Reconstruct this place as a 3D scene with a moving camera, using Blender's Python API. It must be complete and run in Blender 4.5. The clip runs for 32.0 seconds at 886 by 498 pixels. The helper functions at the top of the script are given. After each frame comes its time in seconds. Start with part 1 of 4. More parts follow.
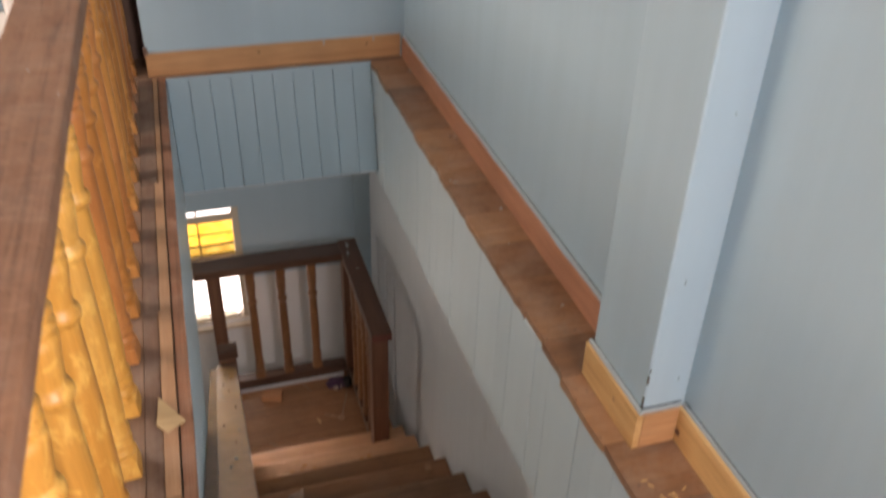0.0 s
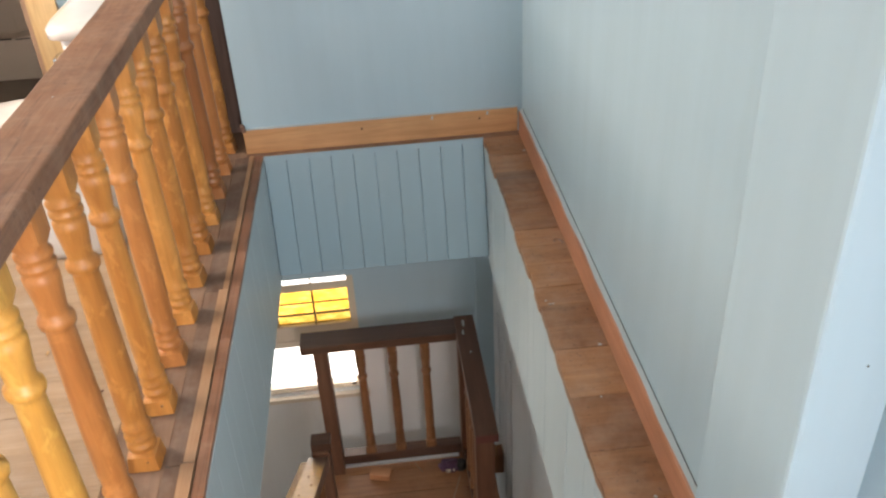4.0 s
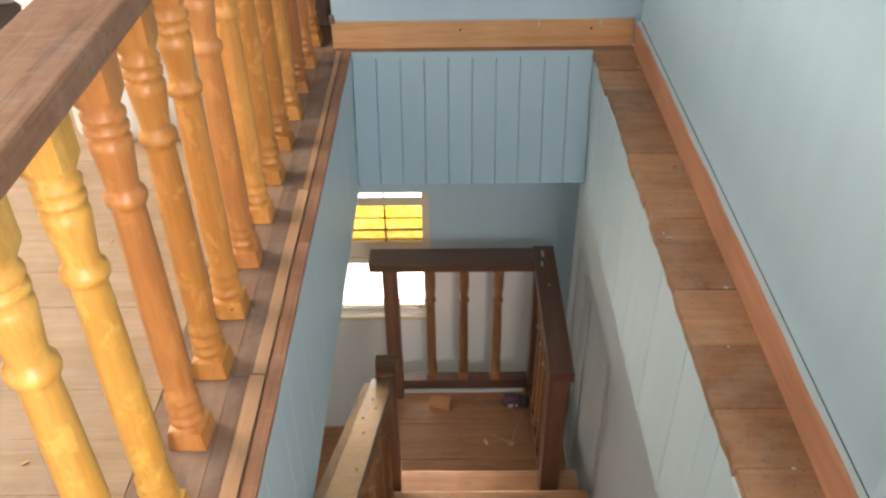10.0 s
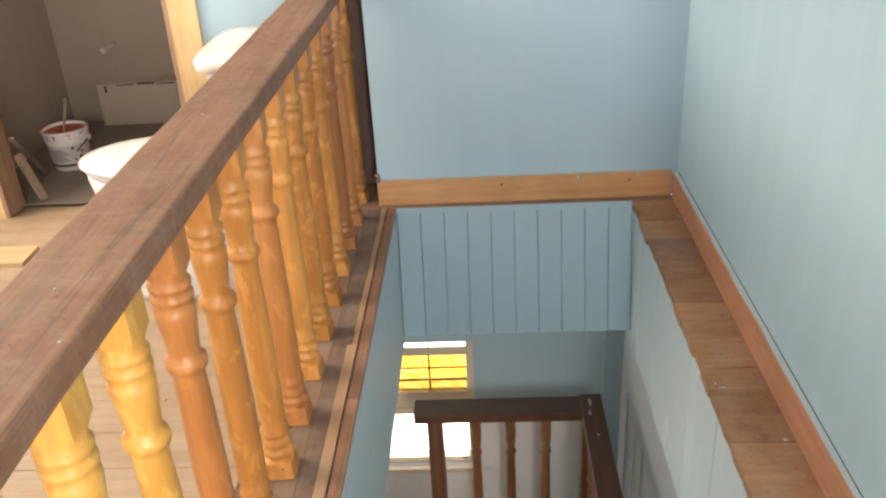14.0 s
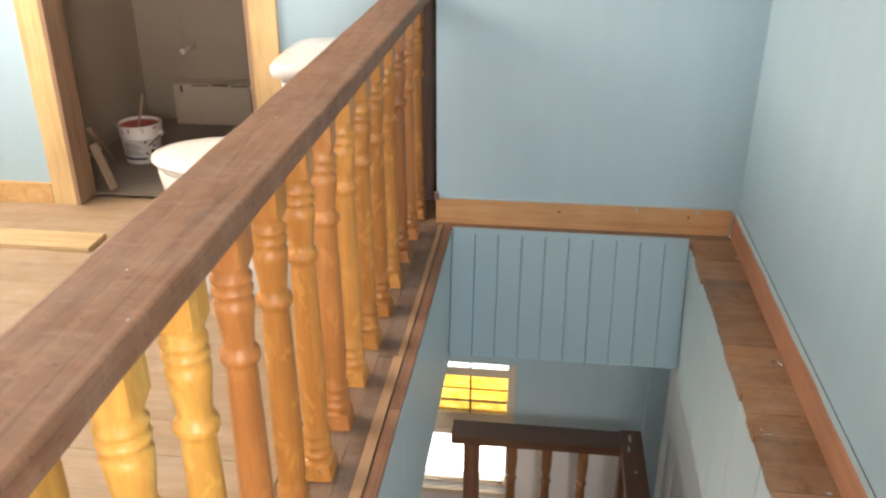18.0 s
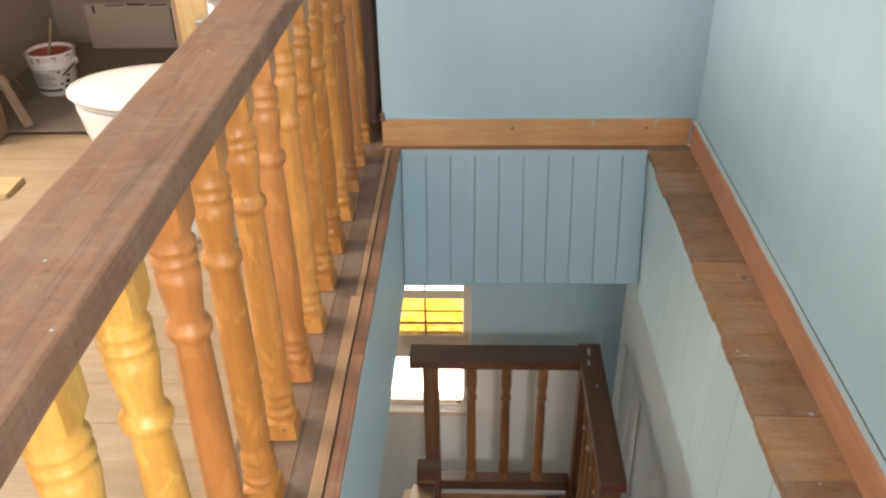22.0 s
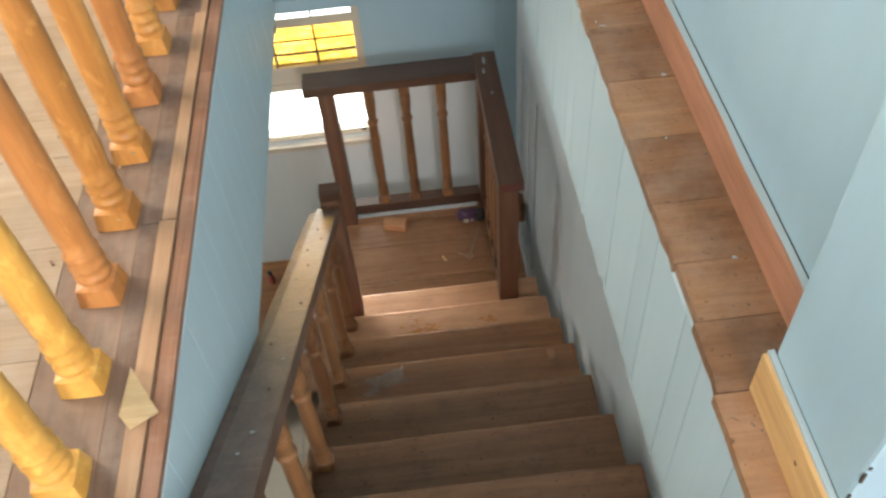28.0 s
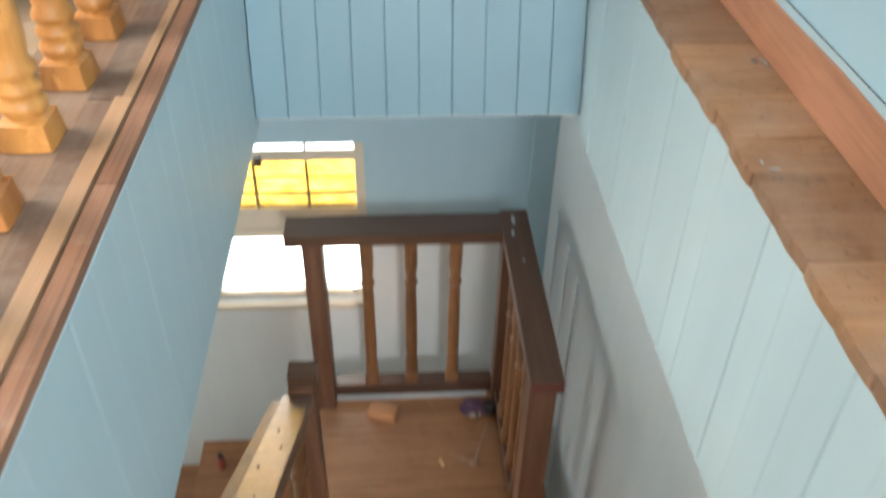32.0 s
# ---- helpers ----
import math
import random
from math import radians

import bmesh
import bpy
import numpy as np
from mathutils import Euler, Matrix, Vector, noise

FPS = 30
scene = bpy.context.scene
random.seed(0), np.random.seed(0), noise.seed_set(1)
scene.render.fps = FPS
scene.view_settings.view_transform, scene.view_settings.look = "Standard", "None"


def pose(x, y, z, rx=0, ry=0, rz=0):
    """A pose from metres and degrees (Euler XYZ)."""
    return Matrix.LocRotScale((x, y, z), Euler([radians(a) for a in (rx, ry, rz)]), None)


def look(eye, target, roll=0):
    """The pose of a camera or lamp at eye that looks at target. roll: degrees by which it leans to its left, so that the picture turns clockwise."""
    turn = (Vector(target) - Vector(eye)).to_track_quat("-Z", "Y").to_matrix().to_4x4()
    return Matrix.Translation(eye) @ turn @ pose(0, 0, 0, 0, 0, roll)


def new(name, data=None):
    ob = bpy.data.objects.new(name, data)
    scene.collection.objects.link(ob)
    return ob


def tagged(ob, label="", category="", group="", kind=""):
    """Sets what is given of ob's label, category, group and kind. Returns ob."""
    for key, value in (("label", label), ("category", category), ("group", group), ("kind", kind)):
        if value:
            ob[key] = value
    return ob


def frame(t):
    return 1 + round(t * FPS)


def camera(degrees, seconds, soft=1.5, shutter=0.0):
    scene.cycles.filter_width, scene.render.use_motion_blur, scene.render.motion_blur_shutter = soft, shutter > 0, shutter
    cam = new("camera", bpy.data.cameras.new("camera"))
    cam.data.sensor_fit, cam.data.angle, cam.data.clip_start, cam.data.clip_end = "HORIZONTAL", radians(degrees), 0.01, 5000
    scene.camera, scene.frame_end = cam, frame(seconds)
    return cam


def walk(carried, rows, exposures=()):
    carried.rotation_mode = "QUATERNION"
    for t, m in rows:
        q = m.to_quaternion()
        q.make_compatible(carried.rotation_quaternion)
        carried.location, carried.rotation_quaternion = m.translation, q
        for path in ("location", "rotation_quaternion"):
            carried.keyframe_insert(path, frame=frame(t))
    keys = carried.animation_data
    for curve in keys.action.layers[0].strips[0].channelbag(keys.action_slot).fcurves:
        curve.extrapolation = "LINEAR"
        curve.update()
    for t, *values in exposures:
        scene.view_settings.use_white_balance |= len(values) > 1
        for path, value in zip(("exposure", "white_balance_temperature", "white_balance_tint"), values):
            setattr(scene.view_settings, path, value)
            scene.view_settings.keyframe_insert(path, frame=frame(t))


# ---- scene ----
cam = camera(54.8, 32.0, 2.4, 0.5)
PATH = [
    (0, (0.112, 0.353, 1.527), (0.620, 1.941, 0.422), 1.7),
    (0.5, (0.238, 0.457, 1.445), (0.643, 1.943, 0.169), -0.4),
    (1, (0.351, 0.645, 1.465), (0.581, 2.113, 0.127), 1.3),
    (1.5, (0.432, 0.716, 1.528), (0.599, 2.171, 0.166), -0.9),
    (2, (0.514, 0.793, 1.587), (0.663, 2.335, 0.323), -2.1),
    (2.5, (0.486, 0.808, 1.598), (0.645, 2.413, 0.414), -0.6),
    (3, (0.469, 0.822, 1.602), (0.614, 2.461, 0.465), -0.7),
    (3.5, (0.495, 0.844, 1.593), (0.621, 2.528, 0.521), -4.0),
    (5.5, (0.513, 0.805, 1.582), (0.607, 2.476, 0.487), 1.0),
    (6, (0.512, 0.833, 1.546), (0.599, 2.476, 0.41), 0.1),
    (6.5, (0.43, 0.854, 1.469), (0.522, 2.499, 0.334), 1.0),
    (7, (0.41, 0.867, 1.49), (0.495, 2.459, 0.282), 1.4),
    (7.5, (0.47, 0.835, 1.517), (0.534, 2.235, 0.091), 1.1),
    (8, (0.517, 0.86, 1.556), (0.546, 2.257, 0.125), -0.6),
    (8.5, (0.518, 0.973, 1.46), (0.539, 2.429, 0.089), -3.7),
    (9, (0.41, 1.062, 1.372), (0.454, 2.618, 0.116), -2.7),
    (9.5, (0.368, 1.065, 1.371), (0.381, 2.659, 0.162), 0.1),
    (10, (0.382, 1.059, 1.389), (0.366, 2.659, 0.19), -0.8),
    (10.5, (0.407, 1.074, 1.38), (0.373, 2.682, 0.19), -5.2),
    (11, (0.385, 1.103, 1.401), (0.372, 2.754, 0.272), -5.4),
    (11.5, (0.372, 1.099, 1.402), (0.371, 2.779, 0.316), -4.7),
    (12, (0.379, 1.081, 1.412), (0.352, 2.805, 0.398), -4.8),
    (12.5, (0.367, 1.056, 1.413), (0.279, 2.825, 0.485), -4.9),
    (13, (0.356, 1.043, 1.417), (0.266, 2.815, 0.495), -3.8),
    (13.5, (0.353, 1.058, 1.408), (0.265, 2.835, 0.493), -3.1),
    (14, (0.36, 1.053, 1.426), (0.259, 2.83, 0.514), -3.3),
    (14.5, (0.366, 1.074, 1.428), (0.251, 2.847, 0.511), -3.4),
    (15, (0.352, 1.07, 1.445), (0.231, 2.853, 0.546), -2.0),
    (15.5, (0.348, 1.044, 1.443), (0.118, 2.831, 0.574), -2.5),
    (17.5, (0.314, 1.038, 1.428), (0.102, 2.828, 0.563), 0.9),
    (18, (0.352, 1.027, 1.426), (0.132, 2.818, 0.564), 0.0),
    (18.5, (0.382, 1.043, 1.409), (0.261, 2.813, 0.487), 0.1),
    (19, (0.401, 1.062, 1.401), (0.312, 2.792, 0.402), -1.6),
    (19.5, (0.382, 1.083, 1.397), (0.297, 2.812, 0.395), -1.8),
    (20, (0.369, 1.104, 1.402), (0.275, 2.835, 0.405), -2.0),
    (20.5, (0.308, 1.14, 1.353), (0.243, 2.815, 0.262), -1.2),
    (21, (0.28, 1.174, 1.379), (0.22, 2.834, 0.266), -0.9),
    (21.5, (0.283, 1.158, 1.418), (0.209, 2.834, 0.329), -1.1),
    (22, (0.284, 1.198, 1.409), (0.212, 2.898, 0.357), -1.0),
    (22.5, (0.322, 1.195, 1.411), (0.239, 2.896, 0.364), -1.4),
    (23, (0.42, 1.165, 1.421), (0.327, 2.855, 0.357), -1.7),
    (23.5, (0.494, 1.128, 1.39), (0.389, 2.75, 0.225), -3.4),
    (24, (0.521, 1.12, 1.412), (0.412, 2.732, 0.234), -5.0),
    (24.5, (0.515, 1.142, 1.394), (0.404, 2.759, 0.221), -4.8),
    (26.5, (0.51, 1.154, 1.381), (0.333, 2.738, 0.172), -4.7),
    (27, (0.457, 1.117, 1.285), (0.050, 2.493, -0.108), -10.3),
    (27.5, (0.514, 1.118, 1.334), (0.240, 2.435, -0.145), -10.8),
    (28, (0.478, 1.153, 1.291), (0.517, 2.464, -0.219), -5.2),
    (28.5, (0.444, 1.265, 1.214), (0.514, 2.57, -0.3), -2.4),
    (29, (0.517, 1.371, 1.083), (0.563, 2.717, -0.396), 0.5),
    (29.5, (0.516, 1.499, 1.02), (0.627, 2.835, -0.464), -1.0),
    (30, (0.388, 1.604, 0.878), (0.551, 2.975, -0.568), -1.0),
    (30.5, (0.395, 1.713, 0.895), (0.538, 3.079, -0.559), 0.3),
    (31, (0.397, 1.744, 0.91), (0.544, 3.146, -0.509), 0.5),
    (31.5, (0.349, 1.766, 0.86), (0.494, 3.163, -0.564), 0.2),
    (32, (0.405, 1.879, 0.711), (0.51, 3.446, -0.528), 1.1),
]
walk(cam, [(t, look(eye, target, roll)) for t, eye, target, roll in PATH],
     [(0, -0.86, 7400, 27), (0.5, -0.56, 7200, 24), (1, -0.32, 7100, 21), (2, -0.36, 7000, 20), (3, -0.4, 7000, 20), (7, -0.38, 7350, 20), (9, -0.26, 7200, 18), (12, -0.22, 7050, 16), (18, -0.34, 7200, 17),
      (20, -0.18, 7200, 16), (24, -0.28, 6900, 14), (26.5, -0.27, 6900, 14), (27, -0.22, 6900, 14), (28, 0.0, 6450, 9), (29, 0.14, 6200, 7), (30, 0.24, 6200, 6), (32, 0.3, 6300, 8)])

# ---------------------------------------------------------------- light
world = bpy.data.worlds.new("sky_world")
scene.world = world
world.use_nodes = True
wn = world.node_tree
sky = wn.nodes.new("ShaderNodeTexSky")
sky.sky_type, sky.sun_disc = "NISHITA", False
sky.sun_elevation, sky.sun_rotation = radians(74), radians(37)
wn.nodes["Background"].inputs[1].default_value = 0.12
wn.links.new(sky.outputs[0], wn.nodes["Background"].inputs[0])

sun = new("sun", bpy.data.lights.new("sun", "SUN"))
sun.data.energy, sun.data.angle, sun.data.color = 3.0, radians(0.6), (1.0, 0.94, 0.84)
sun.matrix_world = look((3.0, 8.0, 16.0), (0.0, 4.0, -2.3))


def window_light(name, eye, target, w, h, watts, colour):
    d = bpy.data.lights.new(name, "AREA")
    d.shape, d.size, d.size_y, d.energy, d.color = "RECTANGLE", w, h, watts, colour
    ob = new(name, d)
    ob.matrix_world = look(eye, target)
    return ob


# daylight entering by the upper windows behind the camera and across the room, and by the ground-floor openings
window_light("daylight_back", (-1.5, -4.12, 1.75), (0.0, 3.0, 0.3), 1.2, 1.3, 50, (0.97, 0.955, 0.94))
window_light("daylight_right", (1.11, -1.2, 1.65), (-1.5, 0.2, 0.2), 1.2, 0.9, 330, (0.96, 0.955, 0.94))
window_light("daylight_left", (-2.52, 3.45, 1.92), (0, 3.6, 1.5), 1.7, 0.9, 148, (1.0, 0.89, 0.74))
window_light("daylight_stair", (-0.1, 5.10, -1.82), (0.45, 3.42, -2.04), 0.68, 0.34, 7.5, (1.0, 0.92, 0.80)).data.spread = radians(30)
window_light("daylight_stair_yellow", (-0.1, 5.10, -1.38), (0.09, 3.5, -1.15), 0.68, 0.22, 1.4, (1.0, 0.70, 0.16)).data.spread = radians(64)
window_light("daylight_below", (-2.52, 4.0, -1.5), (0, 4.0, -2.4), 1.5, 1.1, 33, (0.97, 0.97, 0.87))

# ---------------------------------------------------------------- materials


def nodes_of(name):
    m = bpy.data.materials.new(name)
    m.use_nodes = True
    return m, m.node_tree.nodes, m.node_tree.links, m.node_tree.nodes["Principled BSDF"]


def ramp(nodes, links, src, stops):
    r = nodes.new("ShaderNodeValToRGB")
    while len(r.color_ramp.elements) < len(stops):
        r.color_ramp.elements.new(0.5)
    for e, (p, c) in zip(r.color_ramp.elements, stops):
        e.position, e.color = p, (*c, 1)
    links.new(src, r.inputs[0])
    return r.outputs[0]


def mix(nodes, links, kind, fac, a, b):
    m = nodes.new("ShaderNodeMix")
    m.data_type, m.blend_type = "RGBA", kind
    for sock, v in ((m.inputs[0], fac), (m.inputs[6], a), (m.inputs[7], b)):
        if isinstance(v, bpy.types.NodeSocket):
            links.new(v, sock)
        else:
            sock.default_value = v if not isinstance(v, tuple) else (*v, 1)
    return m.outputs[2]


def coords(nodes, links, scale, turn=(0, 0, 0), spread=0.0):
    tc = nodes.new("ShaderNodeTexCoord")
    mp = nodes.new("ShaderNodeMapping")
    mp.inputs["Scale"].default_value = scale
    mp.inputs["Rotation"].default_value = [radians(a) for a in turn]
    links.new(tc.outputs["Object"], mp.inputs[0])
    if spread:
        oi = nodes.new("ShaderNodeObjectInfo")
        mul = nodes.new("ShaderNodeMath")
        mul.operation = "MULTIPLY"
        mul.inputs[1].default_value = spread
        links.new(oi.outputs["Random"], mul.inputs[0])
        links.new(mul.outputs[0], mp.inputs["Location"])
    return mp.outputs[0]


def noise_of(nodes, links, vec, scale, detail=4.0, rough=0.55, distort=0.0):
    n = nodes.new("ShaderNodeTexNoise")
    n.inputs["Scale"].default_value, n.inputs["Detail"].default_value = scale, detail
    n.inputs["Roughness"].default_value, n.inputs["Distortion"].default_value = rough, distort
    links.new(vec, n.inputs["Vector"])
    return n.outputs[0]


def bump(nodes, links, bsdf, height, strength, dist=0.01):
    b = nodes.new("ShaderNodeBump")
    b.inputs["Strength"].default_value, b.inputs["Distance"].default_value = strength, dist
    links.new(height, b.inputs["Height"])
    links.new(b.outputs[0], bsdf.inputs["Normal"])


def wood(name, dark, mid, light, axis="x", rough=0.5, vary=0.25, coat=0.0, dust=0.0, grain=1.0, cracks=0.0, specks=0.0, worn=0.0):
    """Timber with grain along one axis; every piece differs a little in tone."""
    m, n, l, b = nodes_of(name)
    along, across = 1.2 * grain, 22.0 * grain
    scale = {"x": (along, across, across), "y": (across, along, across), "z": (across, across, along)}[axis]
    v = coords(n, l, scale, spread=17.0)
    g = noise_of(n, l, v, 1.0, 6.0, 0.6, 0.6)
    col = ramp(n, l, g, [(0.28, dark), (0.5, mid), (0.75, light)])
    fine = noise_of(n, l, coords(n, l, tuple(4 * s for s in scale), spread=9.0), 1.6, 3.0, 0.7)
    col = mix(n, l, "MULTIPLY", 0.3, col, ramp(n, l, fine, [(0.35, (0.55, 0.5, 0.45)), (0.6, (1, 1, 1))]))
    oi = n.new("ShaderNodeObjectInfo")
    tone = ramp(n, l, oi.outputs["Random"], [(0.0, (1 - vary, 1 - vary * 1.15, 1 - vary * 1.3)), (1.0, (1.0 + 0.25 * vary, 1.0 + 0.2 * vary, 1.0))])
    col = mix(n, l, "MULTIPLY", 1.0, col, tone)
    blot = noise_of(n, l, coords(n, l, (3, 3, 3)), 1.0, 3.0, 0.6)
    col = mix(n, l, "MULTIPLY", 0.6, col, ramp(n, l, blot, [(0.3, (0.72, 0.7, 0.68)), (0.62, (1, 1, 1))]))
    if cracks:
        cs = {"x": (0.5, 30, 30), "y": (30, 0.5, 30), "z": (30, 30, 0.5)}[axis]
        ck = noise_of(n, l, coords(n, l, cs), 1.0, 2.0, 0.5, 0.3)
        col = mix(n, l, "MULTIPLY", cracks, col, ramp(n, l, ck, [(0.485, (1, 1, 1)), (0.5, (0.25, 0.2, 0.18)), (0.515, (1, 1, 1))]))
        sc = noise_of(n, l, coords(n, l, (9, 40, 9), (0, 0, 35)), 1.0, 4.0, 0.7)
        col = mix(n, l, "MIX", ramp(n, l, sc, [(0.56, (0, 0, 0)), (0.75, (0.2, 0.2, 0.2))]), col, (0.5, 0.37, 0.29))
    if specks:
        sp_ = noise_of(n, l, coords(n, l, (1, 1, 1), spread=3.0), 75.0, 2.0, 0.6)
        col = mix(n, l, "MULTIPLY", ramp(n, l, sp_, [(0.66, (0, 0, 0)), (0.72, (specks, specks, specks))]), col, (0.25, 0.2, 0.17))
        st_ = noise_of(n, l, coords(n, l, (1, 1, 1), spread=5.0), 11.0, 5.0, 0.7)
        col = mix(n, l, "MULTIPLY", ramp(n, l, st_, [(0.52, (0, 0, 0)), (0.75, (specks * 0.7,) * 3)]), col, (0.5, 0.44, 0.38))
    if worn:
        wv_ = noise_of(n, l, coords(n, l, (1, 1, 0.55), spread=7.0), 26.0, 3.0, 0.65, 0.4)
        col = mix(n, l, "MIX", ramp(n, l, wv_, [(0.53, (0, 0, 0)), (0.66, (worn, worn, worn))]), col, tuple(min(0.85, 1.22 * c) for c in light))
    if dust:
        dn = noise_of(n, l, coords(n, l, (5, 5, 5)), 1.7, 5.0, 0.7)
        col = mix(n, l, "MIX", ramp(n, l, dn, [(0.42, (0, 0, 0)), (0.75, (dust, dust, dust))]), col, (0.46, 0.4, 0.35))
    l.new(col, b.inputs["Base Color"])
    rv = n.new("ShaderNodeMapRange")
    rv.inputs[3].default_value, rv.inputs[4].default_value = rough - 0.08, rough + 0.12
    l.new(blot, rv.inputs[0])
    l.new(rv.outputs[0], b.inputs["Roughness"])
    b.inputs["Coat Weight"].default_value, b.inputs["Coat Roughness"].default_value = coat, 0.3
    bump(n, l, b, g, 0.25, 0.004)
    return m


def paint(name, colour, rough=0.55, brush="z", stain=0.15, dirt=(0.5, 0.45, 0.4)):
    """Brushed wall paint: faint streaks, uneven cover, a few stains."""
    m, n, l, b = nodes_of(name)
    scale = {"z": (14, 14, 1.1), "x": (1.1, 14, 14), "y": (14, 1.1, 14)}[brush]
    streak = noise_of(n, l, coords(n, l, scale), 1.0, 4.0, 0.6)
    big = noise_of(n, l, coords(n, l, (1, 1, 1)), 1.3, 3.0, 0.55)
    lo = tuple(c * 0.972 for c in colour)
    hi = tuple(min(1, c * 1.02) for c in colour)
    col = ramp(n, l, streak, [(0.3, lo), (0.7, hi)])
    col = mix(n, l, "MULTIPLY", 0.5, col, ramp(n, l, big, [(0.3, (0.93, 0.94, 0.95)), (0.7, (1, 1, 1))]))
    if stain:
        st = noise_of(n, l, coords(n, l, (3.2, 3.2, 0.9)), 1.9, 6.0, 0.7)
        col = mix(n, l, "MULTIPLY", ramp(n, l, st, [(0.58, (0, 0, 0)), (0.8, (stain, stain, stain))]), col, dirt)
    l.new(col, b.inputs["Base Color"])
    b.inputs["Roughness"].default_value = rough
    bump(n, l, b, streak, 0.12, 0.003)
    return m


def plain(name, colour, rough=0.5, metal=0.0, transmission=0.0):
    m, n, l, b = nodes_of(name)
    v = noise_of(n, l, coords(n, l, (9, 9, 9)), 1.5, 4.0)
    l.new(mix(n, l, "MULTIPLY", 0.3, colour, ramp(n, l, v, [(0.3, (0.8, 0.8, 0.8)), (0.7, (1, 1, 1))])), b.inputs["Base Color"])
    b.inputs["Roughness"].default_value, b.inputs["Metallic"].default_value = rough, metal
    b.inputs["Transmission Weight"].default_value = transmission
    return m


def glow(name, colour, strength):
    m, n, l, b = nodes_of(name)
    b.inputs["Base Color"].default_value = (*colour, 1)
    b.inputs["Emission Color"].default_value = (*colour, 1)
    b.inputs["Emission Strength"].default_value = strength
    return m


BLUE = paint("blue_wall_paint", (0.365, 0.513, 0.60), 0.5, "z", 0.06)
# far boards: the blue is darkened to hold the shade at the well's end
BLUE_BOARD_SHADED = paint("shaded_blue_board_paint", (0.265, 0.395, 0.462), 0.42, "z", 0.1)
# side boards: a paler version of the board blue
PALE_BOARD = paint("pale_blue_board_paint", (0.445, 0.56, 0.61), 0.5, "z", 0.14)
PALE = paint("pale_grey_blue_wall", (0.58, 0.63, 0.665), 0.6, "z", 0.25)
UNDERC = paint("grey_white_undercoat", (0.66, 0.69, 0.70), 0.6, "z", 0.3)
CEIL = paint("ceiling_paint", (0.78, 0.80, 0.79), 0.7, "x", 0.0)
CONCRETE = paint("bare_brown_plaster", (0.33, 0.27, 0.215), 0.9, "x", 0.5, (0.3, 0.25, 0.2))
TILE = paint("cream_floor_tile", (0.62, 0.54, 0.44), 0.35, "x", 0.3)
CEMENT = paint("bare_cement_floor", (0.36, 0.33, 0.29), 0.85, "x", 0.4)
W_RAIL = wood("brown_rail_wood", (0.205, 0.095, 0.050), (0.265, 0.128, 0.070), (0.33, 0.172, 0.10), "y", 0.72, 0.1, dust=0.14, grain=1.3, cracks=0.45, specks=0.5, worn=0.2)
W_DARK = wood("dark_post_wood", (0.1, 0.047, 0.029), (0.16, 0.077, 0.047), (0.235, 0.122, 0.074), "z", 0.5, 0.15)
W_POST = wood("dark_end_post_wood", (0.1, 0.06, 0.047), (0.15, 0.09, 0.071), (0.205, 0.126, 0.098), "z", 0.5, 0.1)
W_PLANK = wood("pale_dry_plank_wood", (0.47, 0.33, 0.17), (0.56, 0.41, 0.225), (0.64, 0.49, 0.29), "x", 0.65, 0.1, dust=0.1)
W_DARKX = wood("dark_landing_rail_wood", (0.068, 0.034, 0.023), (0.112, 0.057, 0.037), (0.175, 0.093, 0.058), "x", 0.42, 0.15, coat=0.35)
W_DARKY = wood("dark_handrail_wood", (0.068, 0.034, 0.023), (0.108, 0.053, 0.034), (0.17, 0.088, 0.057), "y", 0.42, 0.15)
W_HAND = wood("glossy_handrail_wood", (0.095, 0.055, 0.04), (0.14, 0.084, 0.064), (0.19, 0.12, 0.092), "y", 0.36, 0.05, coat=0.1, dust=0.1, cracks=0.35)
W_BALY = wood("yellow_varnished_baluster_wood", (0.56, 0.25, 0.045), (0.68, 0.345, 0.068), (0.76, 0.435, 0.11), "z", 0.44, 0.12, coat=0.14, grain=0.6, worn=0.5)
W_BALR = wood("red_brown_varnished_baluster_wood", (0.35, 0.125, 0.036), (0.46, 0.18, 0.055), (0.56, 0.245, 0.085), "z", 0.38, 0.22, coat=0.25, grain=0.6)
W_STICK = wood("grey_weathered_stick_wood", (0.24, 0.17, 0.12), (0.33, 0.25, 0.185), (0.42, 0.33, 0.25), "z", 0.8, 0.05)
BATHF = paint("dark_brown_screed", (0.195, 0.16, 0.13), 0.9, "x", 0.6, (0.4, 0.35, 0.3))
SLABM = paint("pale_cement_render", (0.46, 0.385, 0.31), 0.9, "x", 0.5, (0.5, 0.43, 0.36))
RUST = plain("rusty_orange_stain", (0.50, 0.21, 0.05), 0.6)
W_BAL = wood("varnished_baluster_wood", (0.43, 0.165, 0.036), (0.58, 0.25, 0.058), (0.69, 0.335, 0.092), "z", 0.45, 0.28, coat=0.12, grain=0.6, worn=0.35)
W_BALO = wood("orange_red_varnished_baluster_wood", (0.42, 0.155, 0.04), (0.54, 0.215, 0.06), (0.63, 0.285, 0.09), "z", 0.45, 0.1, coat=0.12, grain=0.6, worn=0.28)
W_BALD = wood("dark_varnished_baluster_wood", (0.17, 0.075, 0.032), (0.26, 0.122, 0.053), (0.35, 0.18, 0.083), "z", 0.45, 0.35, coat=0.15, grain=0.6, worn=0.2)
W_SKIRT = wood("orange_skirting_wood", (0.50, 0.25, 0.11), (0.61, 0.335, 0.16), (0.70, 0.41, 0.215), "x", 0.55, 0.12)
